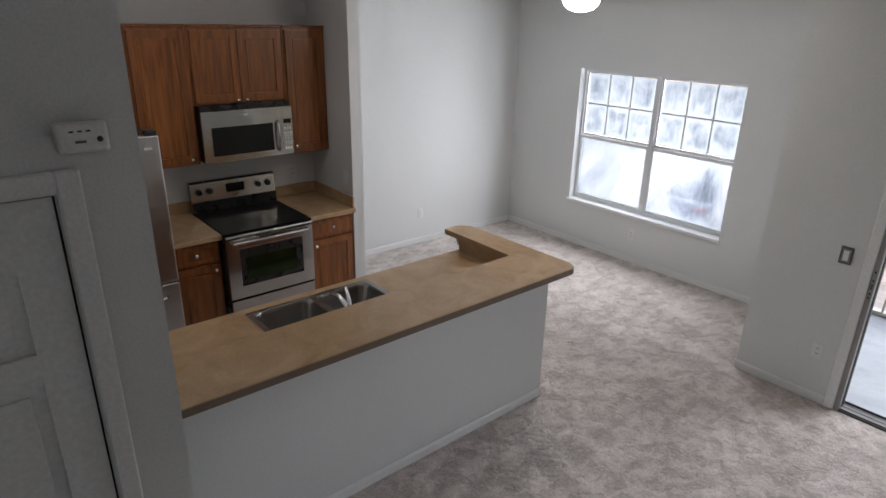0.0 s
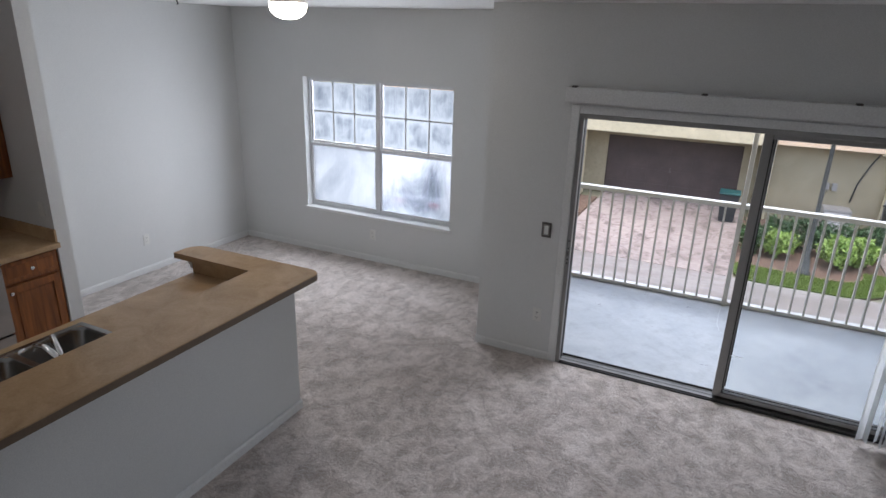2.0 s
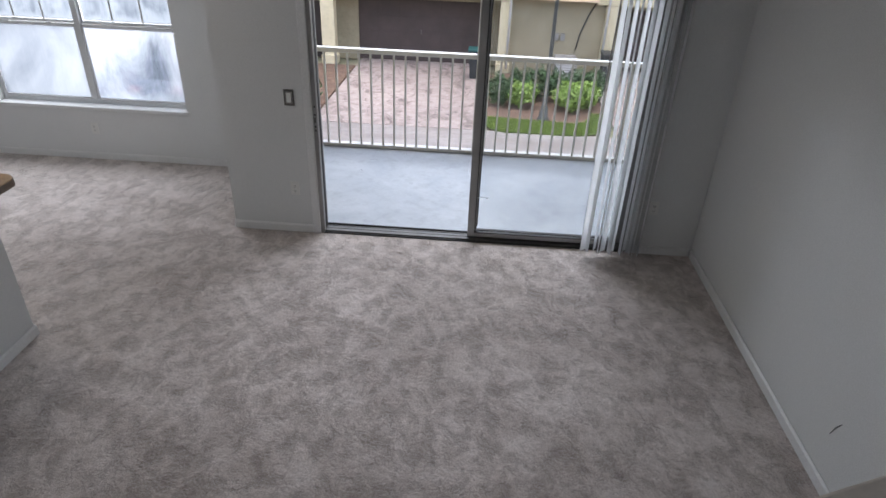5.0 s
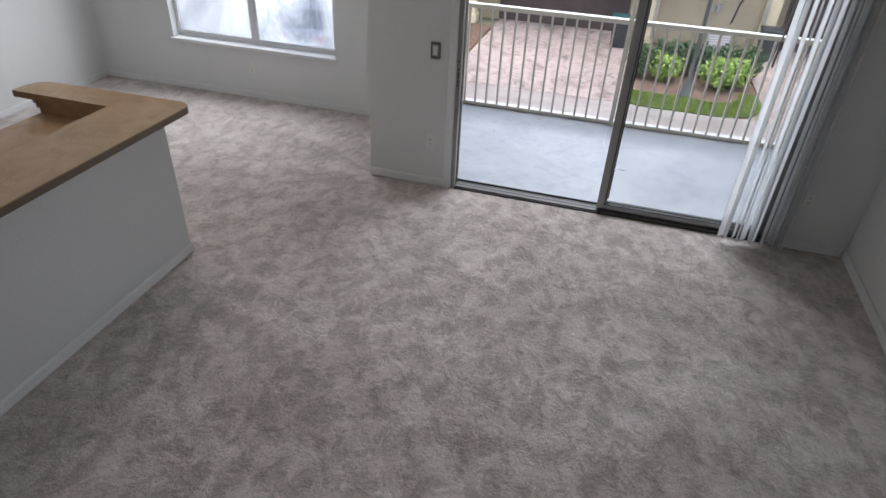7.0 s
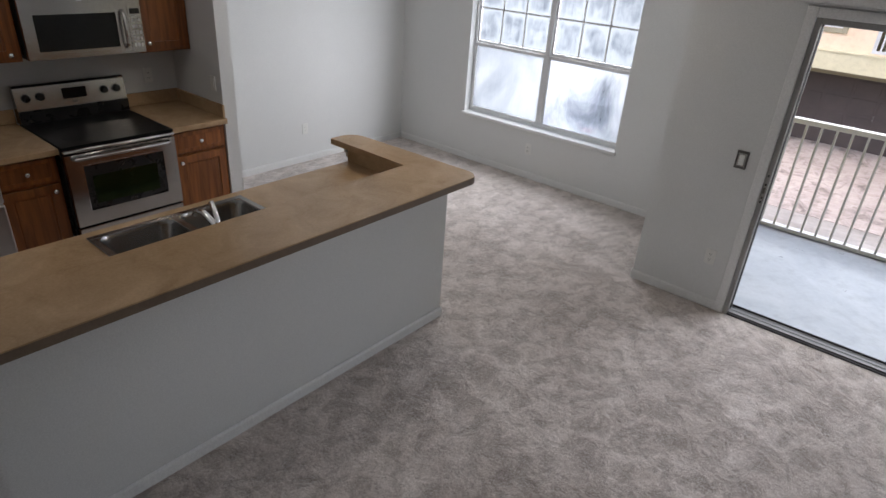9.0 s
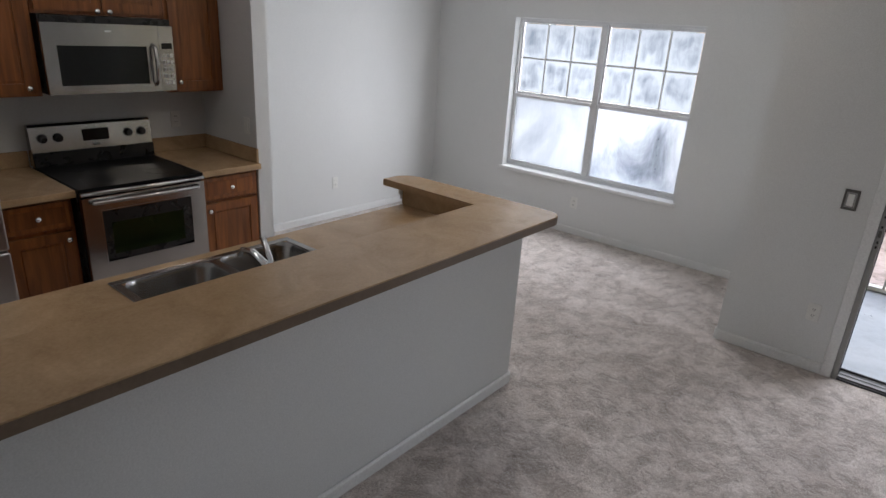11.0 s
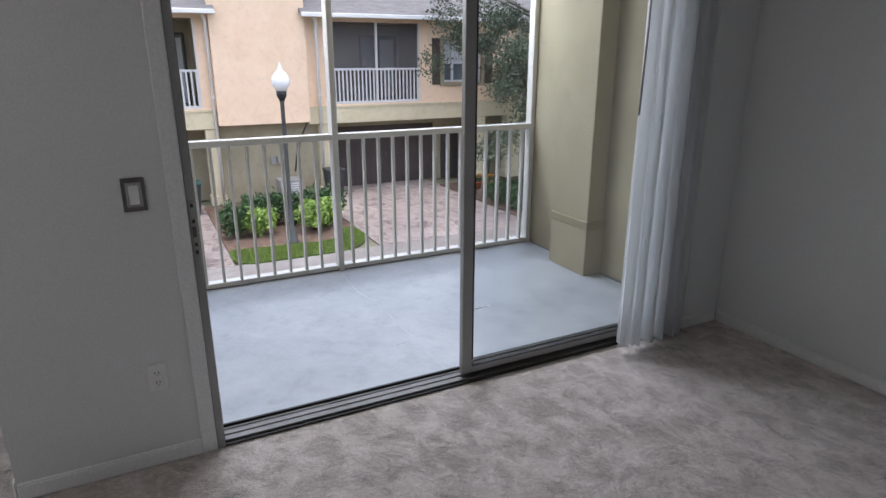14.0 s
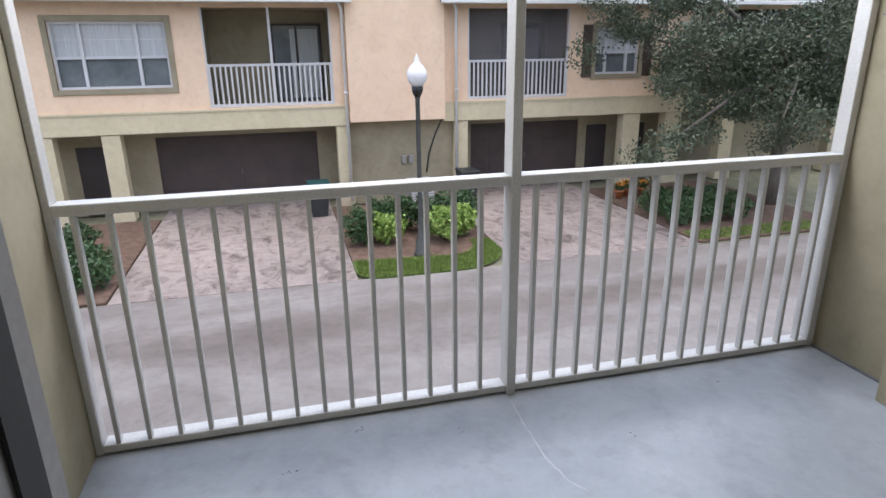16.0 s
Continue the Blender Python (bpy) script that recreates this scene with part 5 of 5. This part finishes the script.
for k, (x, y, r, hgt) in enumerate(((3.35, 15.7, 0.60, 0.50), (4.95, 15.5, 0.72, 0.60), (5.55, 15.9, 0.5, 0.52))):
    shrub("lime_shrub", (x, y, G + 0.02), (r, r, hgt), 1100, 0.075, M_LEAFL, "bright lime-green leafy shrub in the bed", 20 + k)
for k in range(6):
    shrub("hedge_shrub", (2.62 + k * 0.66, (15.75, 16.5, 16.75, 16.6, 16.7, 16.8)[k], G + 0.02), (0.56, 0.56, 0.62), 1300, 0.06, M_LEAFD, "dark green clipped shrub along the house", 40 + k)
for k, (x, y) in enumerate(((-3.75, 14.2), (-3.9, 15.1), (-4.6, 14.6), (-5.3, 15.4), (-4.7, 16.2), (-5.6, 16.8), (-4.8, 17.4))):
    shrub("hedge_shrub", (x, y, G + 0.02), (0.6, 0.6, 0.45), 800, 0.065, M_LEAFL if k == 3 else M_LEAFD, "green ground shrub beside the driveway", 60 + k)
for k in range(6):
    shrub("hedge_shrub", (12.1 + (k % 3) * 0.95, 15.0 + (k // 3) * 1.2, G + 0.02), (0.65, 0.65, 0.5), 800, 0.065, M_LEAFD, "dark green shrub under the tree", 80 + k)
def lawn_front(x):
    if x < 2.8:
        return 13.65 - math.sqrt(max(0.0, 0.36 - (2.8 - x) ** 2))
    return 13.05 if x < 4.7 else 14.55 - math.sqrt(max(0.0, 2.25 - (x - 4.7) ** 2))


def lawn_back(x):
    if x < 4.7:
        return 14.10 + 0.10 * (4.7 - x)
    return 15.0 - math.sqrt(max(0.0, 0.81 - (x - 4.7) ** 2)) if x < 5.6 else 15.25


rng = random.Random(3)
bm = bmesh.new()
for x0, x1, y0, y1, cnt in ((2.25, 6.15, 13.05, 15.25, 14000), (-6.8, -4.0, 13.45, 14.0, 1500), (11.7, 16.0, 13.45, 14.2, 1800)):
    for _ in range(cnt):
        x, y = rng.uniform(x0, x1), rng.uniform(y0, y1)
        if x0 == 2.25 and not lawn_front(x) < y < lawn_back(x):
            continue
        a, hgt = rng.uniform(0, 6.28), rng.uniform(0.05, 0.11)
        dx, dy = 0.02 * math.cos(a), 0.02 * math.sin(a)
        bm.faces.new([bm.verts.new(p) for p in ((x - dx, y - dy, G + 0.025), (x + dx, y + dy, G + 0.025), (x + rng.uniform(-0.04, 0.04), y + rng.uniform(-0.04, 0.04), G + 0.03 + hgt))])
whole("lawn_grass", bm, M_BLADE, "short green grass edging the beds", "grass", "", "stuff")
# rounded lawn sheet in front of the mulch
setting("lawn_edge", slab(bmesh.new(), arc(2.8, 13.65, 0.6, 180, 270, 8) + arc(4.7, 14.55, 1.5, 270, 360, 14) + [(6.2, 15.25)] + arc(4.7, 15.0, 0.9, 0, -90, 10) + [(3.7, 14.21), (2.9, 14.28), (2.2, 14.35)], G + 0.0, G + 0.04, 0.0), M_GRASS, "curved strip of green lawn", "lawn")

# street lamp
sl_ = thing("street_lamp", (4.02, 14.43, G), "dark post lamp with a white globe and finial", "street lamp")
bm = bmesh.new()
LZ = 1.0
lathe(bm, (4.02, 14.43, G), [(0.19, 0.0), (0.19, 0.10), (0.15, 0.14), (0.12, 0.45), (0.10, 0.5), (0.075, 0.55), (0.06, 1.2), (0.055, LZ - G - 0.25), (0.07, LZ - G - 0.22), (0.055, LZ - G - 0.19)], 18)
part("post", bm, M_IRON, sl_)
bm = bmesh.new()
lathe(bm, (4.02, 14.43, LZ - 0.2), [(0.07, 0.0), (0.13, 0.12), (0.14, 0.24), (0.12, 0.25)], 18)
part("collar", bm, M_BLACK, sl_)
bm = bmesh.new()
lathe(bm, (4.02, 14.43, LZ + 0.05), [(0.12, 0.0), (0.20, 0.10), (0.245, 0.22), (0.235, 0.34), (0.17, 0.46), (0.09, 0.52), (0.075, 0.56), (0.055, 0.60), (0.06, 0.63), (0.02, 0.70), (0.005, 0.76)], 24)
part("globe", bm, M_GLOBE, sl_, "white opal globe with a finial")

# opposite building
hb = thing("apartment_building", (4.0, 21.0, G), "peach and olive stucco townhouses with garages and balconies", "building", "", "structure")
Y, T = 20.5, 0.3
holes = [(-5.50, -2.34, 0.86, 2.78), (-1.32, 2.56, 0.20, 3.18), (7.15, 10.89, 0.20, 3.18), (11.95, 13.7, 0.95, 2.55), (17.3, 21.0, 0.20, 3.18), (-10.5, -8.0, 0.86, 2.96)]
part("upper_wall", walled(-14, 3.0, 0.15, 3.5, Y, Y + T, "x", holes[:2] + holes[5:]), M_PEACH, hb)
part("upper_wall", walled(6.24, 26, 0.15, 3.5, Y, Y + T, "x", holes[2:5]), M_PEACH, hb)
part("bay_wall", boxes((3.0, Y - 0.35, -0.39, 6.24, Y + 1.2, 5.6), bevel=0.01), M_PEACH, hb, "peach stucco bay")
part("band", boxes((-14, Y - 0.10, -0.50, 2.998, Y + T, 0.148), bevel=0.01), M_CREAM, hb)
part("band", boxes((6.245, Y - 0.10, -0.50, 26, Y + T, 0.148), bevel=0.01), M_CREAM, hb)
part("band_cap", boxes((-14, Y - 0.13, 0.10, 2.997, Y - 0.101, 0.155)), M_CREAM, hb)
part("band_cap", boxes((6.245, Y - 0.13, 0.10, 26, Y - 0.101, 0.155)), M_CREAM, hb)
part("lower_wall", walled(-14, 26, G - 0.02, -0.502, 21.62, 21.9, "x", [(-3.3, 1.95, G, -0.78), (7.6, 12.0, G, -0.78)]), M_OLIVE, hb)
part("soffit", boxes((-14, Y - 0.08, -0.52, 2.99, 21.62, -0.501), (6.65, Y - 0.08, -0.52, 26, 21.62, -0.501)), M_OLIVE, hb)
part("lower_bay_wall", boxes((3.0, Y + 0.15, G - 0.02, 6.62, 21.6, -0.392)), M_OLIVE, hb)
for x0, x1 in ((-6.43, -5.94), (-4.60, -4.06), (2.55, 2.995), (6.63, 7.13), (13.25, 13.95), (15.05, 15.75), (17.6, 18.2), (-12.5, -12.0), (23.0, 23.6)):
    part("column", boxes((x0, Y - 0.06, G, x1, Y + 0.40, -0.521), bevel=0.01), M_OLIVE if x0 > 20 else M_CREAM, hb)
    part("column_base", boxes((x0 - 0.05, Y - 0.11, G, x1 + 0.05, Y + 0.45, G + 0.35), bevel=0.01), M_CREAM, hb)
for x0, x1 in ((-3.3, 1.95), (7.6, 12.0)):
    gd = part("garage_door", boxes((x0, 21.70, G, x1, 21.76, -0.78)), M_GARAGE, hb, "brown sectional garage door")
    for k in range(4):
        for j in range(6):
            w = (x1 - x0) / 6
            part("garage_panel", boxes((x0 + j * w + 0.05, 21.685, G + 0.06 + k * 0.615, x0 + (j + 1) * w - 0.05, 21.6995, G + 0.56 + k * 0.615), bevel=0.01), M_GARAGE, gd)
    part("garage_handle", boxes(((x0 + x1) / 2 - 0.02, 21.66, G + 1.1, (x0 + x1) / 2 + 0.02, 21.684, G + 1.3)), M_PLATE, gd)
for x0, x1 in ((-5.7, -4.8), (12.35, 13.2), (14.1, 14.9)):
    part("entry_door", boxes((x0, 21.58, G, x1, 21.615, -1.0), bevel=0.01), M_DARKDOOR, hb, "dark entry door")
for x0, x1 in ((-1.32, 2.56), (7.15, 10.89), (17.3, 21.0)):
    bal = part("balcony", boxes((x0 - 0.05, Y + T, 0.02, x1 + 0.05, 22.6, 0.19), (x0 - 0.05, Y + T, 3.19, x1 + 0.05, 22.6, 3.4), (x0 - 0.25, Y + T, 0.19, x0 - 0.02, 22.6, 3.19), (x1 + 0.02, Y + T, 0.19, x1 + 0.25, 22.6, 3.19), (x0 - 0.05, 22.6, 0.02, x1 + 0.05, 22.8, 3.4)), M_OLIVE, hb, "recessed screened balcony")
    bm = boxes((x0, Y + 0.03, 1.44, x1, Y + 0.11, 1.52), (x0, Y + 0.03, 0.205, x1, Y + 0.11, 0.30))
    n_ = 24
    for k in range(n_):
        x = x0 + (x1 - x0) * (k + 0.5) / n_
        part("picket", boxes((x - 0.028, Y + 0.05, 0.301, x + 0.028, Y + 0.09, 1.439)), M_ALUW, bal)
    part("balcony_rail", bm, M_ALUW, bal, "white rails of the picket railing")
    xm = (x0 + x1) / 2 + 0.05
    for pa, pb in ((xm - 0.04, xm + 0.04), (x0, x0 + 0.05), (x1 - 0.05, x1)):
        part("balcony_post", boxes((pa, Y + 0.02, 0.20, pb, Y + 0.12, 3.18)), M_ALUW, bal)
    if x0 > 5:
        pane(part("screen", boxes((x0 + 0.05, Y + 0.14, 0.20, x1 - 0.05, Y + 0.145, 3.18)), M_SCREEN, bal, "grey insect screen"))
    gx0, gx1 = xm + 0.1, x1 - 0.25
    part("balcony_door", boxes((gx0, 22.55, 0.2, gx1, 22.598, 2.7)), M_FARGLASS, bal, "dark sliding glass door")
    part("curtain", boxes((gx0 + 0.55, 22.52, 0.3, gx1 - 0.05, 22.548, 2.6)), M_CURTAIN, bal)
    part("balcony_door_frame", boxes((gx0 - 0.08, 22.52, 0.2, gx0, 22.6, 2.78), (gx1, 22.52, 0.2, gx1 + 0.08, 22.6, 2.78), (gx0, 22.52, 2.70, gx1, 22.6, 2.78), ((gx0 + gx1) / 2 - 0.04, 22.50, 0.2, (gx0 + gx1) / 2 + 0.04, 22.52, 2.7)), M_DARKDOOR, bal)
for x0, x1, z0, z1 in ((-5.50, -2.34, 0.86, 2.78), (11.95, 13.7, 0.95, 2.55), (-10.5, -8.0, 0.86, 2.96)):
    wd = part("window", boxes((x0 - 0.16, Y - 0.05, z0 - 0.16, x0, Y + 0.05, z1 + 0.16), (x1, Y - 0.05, z0 - 0.16, x1 + 0.16, Y + 0.05, z1 + 0.16), (x0, Y - 0.05, z0 - 0.16, x1, Y + 0.05, z0), (x0, Y - 0.05, z1, x1, Y + 0.05, z1 + 0.16), bevel=0.01), M_OLIVE, hb, "window in an olive stucco surround")
    w = x1 - x0
    zm = z0 + (z1 - z0) * 0.47
    fs = [(x0, Y + 0.08, z0, x0 + 0.07, Y + 0.16, z1), (x1 - 0.07, Y + 0.08, z0, x1, Y + 0.16, z1), (x0 + 0.07, Y + 0.08, z0, x1 - 0.07, Y + 0.16, z0 + 0.07), (x0 + 0.07, Y + 0.08, z1 - 0.07, x1 - 0.07, Y + 0.16, z1), (x0 + 0.07, Y + 0.085, zm - 0.04, x1 - 0.07, Y + 0.155, zm + 0.04)]
    for f in (0.25, 0.73):
        fs += [(x0 + w * f - 0.045, Y + 0.075, z0 + 0.07, x0 + w * f + 0.045, Y + 0.165, z1 - 0.07)]
    part("window_frame", boxes(*fs), M_WINF, wd)
    gb = [(x0 + w * g - 0.012, Y + 0.17, zm + 0.04, x0 + w * g + 0.012, Y + 0.18, z1 - 0.07) for g in (0.12, 0.40, 0.58, 0.87)] + [(x0 + 0.07, Y + 0.168, (zm + z1) / 2 - 0.012, x1 - 0.07, Y + 0.182, (zm + z1) / 2 + 0.012)]
    part("window_grid", boxes(*gb), M_WINF, wd)
    part("glass_pane", boxes((x0 + 0.05, Y + 0.185, zm, x1 - 0.05, Y + 0.2, z1 - 0.05)), M_CURTAIN, wd, "pane backed by pale blinds")
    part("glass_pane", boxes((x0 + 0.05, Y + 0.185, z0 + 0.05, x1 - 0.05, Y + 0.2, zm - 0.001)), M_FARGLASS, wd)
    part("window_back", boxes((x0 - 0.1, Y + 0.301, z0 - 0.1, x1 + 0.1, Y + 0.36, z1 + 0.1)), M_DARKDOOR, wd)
part("shutter", boxes((11.42, Y - 0.04, 0.85, 11.78, Y - 0.001, 2.65), (13.87, Y - 0.04, 0.85, 14.23, Y - 0.001, 2.65), bevel=0.008), M_SHUTTER, hb, "brown shutters")
for x in (2.90, 6.66):
    part("downpipe", tube(bmesh.new(), [(x - 0.12, Y - 0.45, 3.35), (x, Y - 0.30, 3.1), (x + 0.02, Y - 0.18, 2.9), (x + 0.02, Y - 0.18, G + 0.2)], 0.05, 10), M_PIPE, hb, "white downpipe")
    part("pipe_strap", boxes((x - 0.05, Y - 0.25, 0.55, x + 0.09, Y - 0.115, 0.60)), M_PIPE, hb)
for x0, x1 in ((-14.5, 3.2), (6.05, 26.5)):
    bm = bmesh.new()
    pr = [(Y - 0.65, 3.42), (25.5, 6.4), (25.5, 6.2), (Y - 0.65, 3.30)]
    lo = [bm.verts.new((x0, y, z)) for y, z in pr]
    hi = [bm.verts.new((x1, y, z)) for y, z in pr]
    bm.faces.new(lo), bm.faces.new(hi[::-1])
    for k in range(4):
        bm.faces.new((lo[k], hi[k], hi[(k + 1) % 4], lo[(k + 1) % 4]))
    rf = part("roof", bm, M_SHINGLE, hb, "grey shingle roof")
    part("gutter", boxes((x0, Y - 0.75, 3.28, x1, Y - 0.652, 3.43), bevel=0.02), M_PIPE, rf, "white gutter")
bm = bmesh.new()
pr = [(Y - 0.8, 5.6), (25.5, 7.9), (25.5, 7.7), (Y - 0.8, 5.45)]
lo = [bm.verts.new((2.7, y, z)) for y, z in pr]
hi = [bm.verts.new((6.5, y, z)) for y, z in pr]
bm.faces.new(lo), bm.faces.new(hi[::-1])
for k in range(4):
    bm.faces.new((lo[k], hi[k], hi[(k + 1) % 4], lo[(k + 1) % 4]))
part("roof", bm, M_SHINGLE, hb, "grey shingle roof")
part("rear_wall", boxes((-14, 25.5, G, 26, 25.7, 6.2), (-14.2, Y, G, -14.0, 25.5, 3.5), (26.0, Y, G, 26.2, 25.5, 3.5)), M_PEACH, hb)
part("chimney", boxes((11.2, 22.6, 4.0, 12.6, 23.8, 6.6), bevel=0.02), M_PEACH, hb)
for x in (4.75, 5.0):
    mb = part("meter_box", boxes((x, Y + 0.05, G + 1.35, x + 0.17, Y + 0.149, G + 1.62), bevel=0.01), M_ALU, hb, "grey meter box")
part("cable", tube(bmesh.new(), [(6.25, Y + 0.12, -0.40), (6.0, Y + 0.12, -0.9), (5.75, Y + 0.12, -1.6), (5.65, Y + 0.12, G + 1.0)], 0.025, 8), M_BIN, hb, "dark slanting cable")

ac = thing("air_conditioner", (5.2, 19.6, G), "pale grey outdoor air conditioner unit", "air conditioner")
part("cabinet", boxes((4.75, 19.2, G + 0.1, 5.6, 20.0, G + 0.95), bevel=0.03, seg=2), M_ALU, ac)
for k in range(8):
    part("louvre", boxes((4.80, 19.185, G + 0.2 + k * 0.085, 5.55, 19.199, G + 0.25 + k * 0.085)), M_ALUW, ac)
part("base", boxes((4.7, 19.15, G + 0.03, 5.65, 20.05, G + 0.099)), M_ROAD, ac)


def wheelie_bin(x, y, label, lid):
    b = thing("trash_bin", (x, y, G), label, "trash bin", "wheelie bins")
    bm = bmesh.new()
    lo = [bm.verts.new(p) for p in ((x - 0.24, y - 0.26, G + 0.04), (x + 0.24, y - 0.26, G + 0.04), (x + 0.24, y + 0.26, G + 0.04), (x - 0.24, y + 0.26, G + 0.04))]
    hi = [bm.verts.new(p) for p in ((x - 0.33, y - 0.36, G + 1.05), (x + 0.33, y - 0.36, G + 1.05), (x + 0.33, y + 0.36, G + 1.05), (x - 0.33, y + 0.36, G + 1.05))]
    bm.faces.new(lo[::-1]), bm.faces.new(hi)
    for k in range(4):
        bm.faces.new((lo[k], lo[(k + 1) % 4], hi[(k + 1) % 4], hi[k]))
    part("body", bm, M_BIN, b)
    part("lid", boxes((x - 0.36, y - 0.40, G + 1.052, x + 0.36, y + 0.38, G + 1.13), bevel=0.03, seg=2), lid, b)
    for s in (-1, 1):
        bm = bmesh.new()
        lathe(bm, (x + s * 0.25, y + 0.28, G + 0.10), [(0.10, -0.025), (0.11, 0.0), (0.10, 0.025)], 14, "x")
        part("wheel", bm, M_RUBBER, b)
    return b


wheelie_bin(1.75, 19.4, "dark wheelie bin with a teal lid by the garage", M_TEAL)
wheelie_bin(6.95, 19.9, "dark wheelie bin by the second garage", M_BIN)

# ---- parked car ----
car = thing("parked_car", (-7.85, 15.0, G), "silver car parked nose-in on the driveway", "car")
CX, CY = -7.85, 12.8
bm = bmesh.new()
prof = [(0.0, 0.32), (0.02, 0.62), (0.10, 0.92), (0.55, 0.98), (3.2, 0.93), (4.35, 0.78), (4.5, 0.55), (4.48, 0.28), (3.9, 0.22), (0.5, 0.22)]
sides = []
for sx, k in ((-0.90, 0.0), (-0.80, 0.05), (0.80, 0.05), (0.90, 0.0)):
    sides.append([bm.verts.new((CX + sx, CY + y, G + z + (k if z > 0.7 else 0))) for y, z in prof])
for p, q in zip(sides, sides[1:]):
    for k in range(len(prof)):
        bm.faces.new((p[k], p[(k + 1) % len(prof)], q[(k + 1) % len(prof)], q[k])).smooth = True
bm.faces.new(sides[0]), bm.faces.new(sides[-1][::-1])
part("body", bm, M_ALU, car)
bm = bmesh.new()
cab = [(0.30, 0.98), (0.85, 1.43), (2.2, 1.46), (3.05, 0.99)]
a_ = [bm.verts.new((CX - 0.78 + 0.12 * (z > 1.2), CY + y, G + z)) for y, z in cab]
b_ = [bm.verts.new((CX + 0.78 - 0.12 * (z > 1.2), CY + y, G + z)) for y, z in cab]
bm.faces.new(a_), bm.faces.new(b_[::-1])
for k in range(4):
    bm.faces.new((a_[k], b_[k], b_[(k + 1) % 4], a_[(k + 1) % 4]))
part("cabin_glass", bm, M_DARKGLASS, car, "dark tinted glass")
part("roof_panel", boxes((CX - 0.64, CY + 0.86, G + 1.445, CX + 0.64, CY + 2.2, G + 1.475), bevel=0.02), M_ALU, car)
for sx in (-0.66, 0.66):
    part("tail_light", boxes((CX + sx - 0.17, CY - 0.02, G + 0.68, CX + sx + 0.17, CY + 0.06, G + 0.86), bevel=0.02), M_RED, car, "red tail light")
part("bumper", boxes((CX - 0.86, CY - 0.05, G + 0.30, CX + 0.86, CY + 0.05, G + 0.56), bevel=0.03, seg=2), M_ALU, car)
for sx in (-0.80, 0.80):
    for y in (0.85, 3.55):
        bm = bmesh.new()
        lathe(bm, (CX + sx, CY + y, G + 0.31), [(0.22, -0.1), (0.31, -0.08), (0.32, 0.0), (0.31, 0.08), (0.22, 0.1)], 20, "x")
        w_ = part("wheel", bm, M_RUBBER, car)
        bm = bmesh.new()
        lathe(bm, (CX + sx, CY + y, G + 0.31), [(0.20, -0.105), (0.20, 0.105), (0.05, 0.11)], 16, "x")
        part("rim", bm, M_ALU, w_)

# ---- tree ----
TX, TY = 16.6, 16.4
tree = thing("oak_tree", (TX, TY, G), "spreading live oak with drooping dark leaves", "tree")
rng = random.Random(11)
bm = bmesh.new()
tube(bm, [(TX, TY, G), (TX - 0.05, TY - 0.05, G + 1.2), (TX + 0.1, TY - 0.2, G + 2.6), (TX, TY - 0.3, G + 4.6)], [0.30, 0.23, 0.2, 0.15], 12)
part("trunk", bm, M_BARK, tree)
crown = bmesh.new()
for k in range(24):
    a = 2 * math.pi * k / 24 + rng.uniform(-0.2, 0.2)
    reach, top = rng.uniform(2.6, 4.6) * (1.0 - 0.8 * min(0.0, math.cos(a))), rng.uniform(2.6, 8.2)
    z0 = G + rng.uniform(2.8, 4.6)
    tip = (TX + reach * math.cos(a), TY - 0.2 + reach * 0.7 * math.sin(a), G + top)
    midp = (TX + reach * 0.5 * math.cos(a), TY - 0.2 + reach * 0.4 * math.sin(a), (z0 + G + top) / 2 + 0.6)
    part("limb", tube(bmesh.new(), [(TX, TY - 0.25, z0), midp, tip], [0.10, 0.06, 0.02], 8), M_BARK, tree)
    for j in range(8):
        f = rng.uniform(0.35, 1.12)
        c = Vector((TX, TY - 0.2, z0)).lerp(Vector(tip), f) + Vector((rng.gauss(0, 0.5), rng.gauss(0, 0.5), rng.gauss(0, 0.45)))
        leaves(crown, c, (rng.uniform(0.6, 1.15), rng.uniform(0.6, 1.1), rng.uniform(0.4, 0.85)), 430, 0.062, rng, 0.1)
part("crown", crown, M_LEAF, tree)

# ---- flower pots ----
M_CLAY = surface("terracotta", (0.42, 0.15, 0.06), (0.55, 0.21, 0.09), 0.8, 6, 60, 0.1)
M_FLOWER = leaf_material("orange_petals", (0.75, 0.20, 0.02), (0.85, 0.38, 0.04))
for k, (x, y, r) in enumerate(((12.15, 18.5, 0.16), (12.62, 18.75, 0.20), (13.15, 18.6, 0.17))):
    pot = thing("flower_pot", (x, y, G + 0.03), "terracotta pot with orange flowers in the bed", "flower pot", "flower pots")
    bm = bmesh.new()
    lathe(bm, (x, y, G + 0.031), [(r * 0.65, 0.0), (r * 0.95, 0.24), (r * 1.08, 0.245), (r * 1.08, 0.30), (r * 0.9, 0.30), (r * 0.85, 0.26)], 16)
    part("pot", bm, M_CLAY, pot)
    rng = random.Random(90 + k)
    part("foliage", leaves(bmesh.new(), (x, y, G + 0.46), (r * 1.3, r * 1.3, 0.16), 220, 0.05, rng), M_LEAFD, pot)
    part("flowers", leaves(bmesh.new(), (x, y, G + 0.54), (r * 1.3, r * 1.3, 0.13), 70, 0.045, rng), M_FLOWER, pot)

# the site over the lane is drawn on its own scale, then set at its true size and level
EYE, K = Vector((0.93, -0.36, 1.545)), 0.87
SITE = Matrix.Translation(EYE + K * (Vector((0.155, 0.0, -0.362)) - EYE)) @ Matrix.Scale(K, 4)
for ob in [o for o in bpy.data.objects if o not in indoors and o.parent is None]:
    ob.matrix_basis = SITE @ ob.matrix_basis
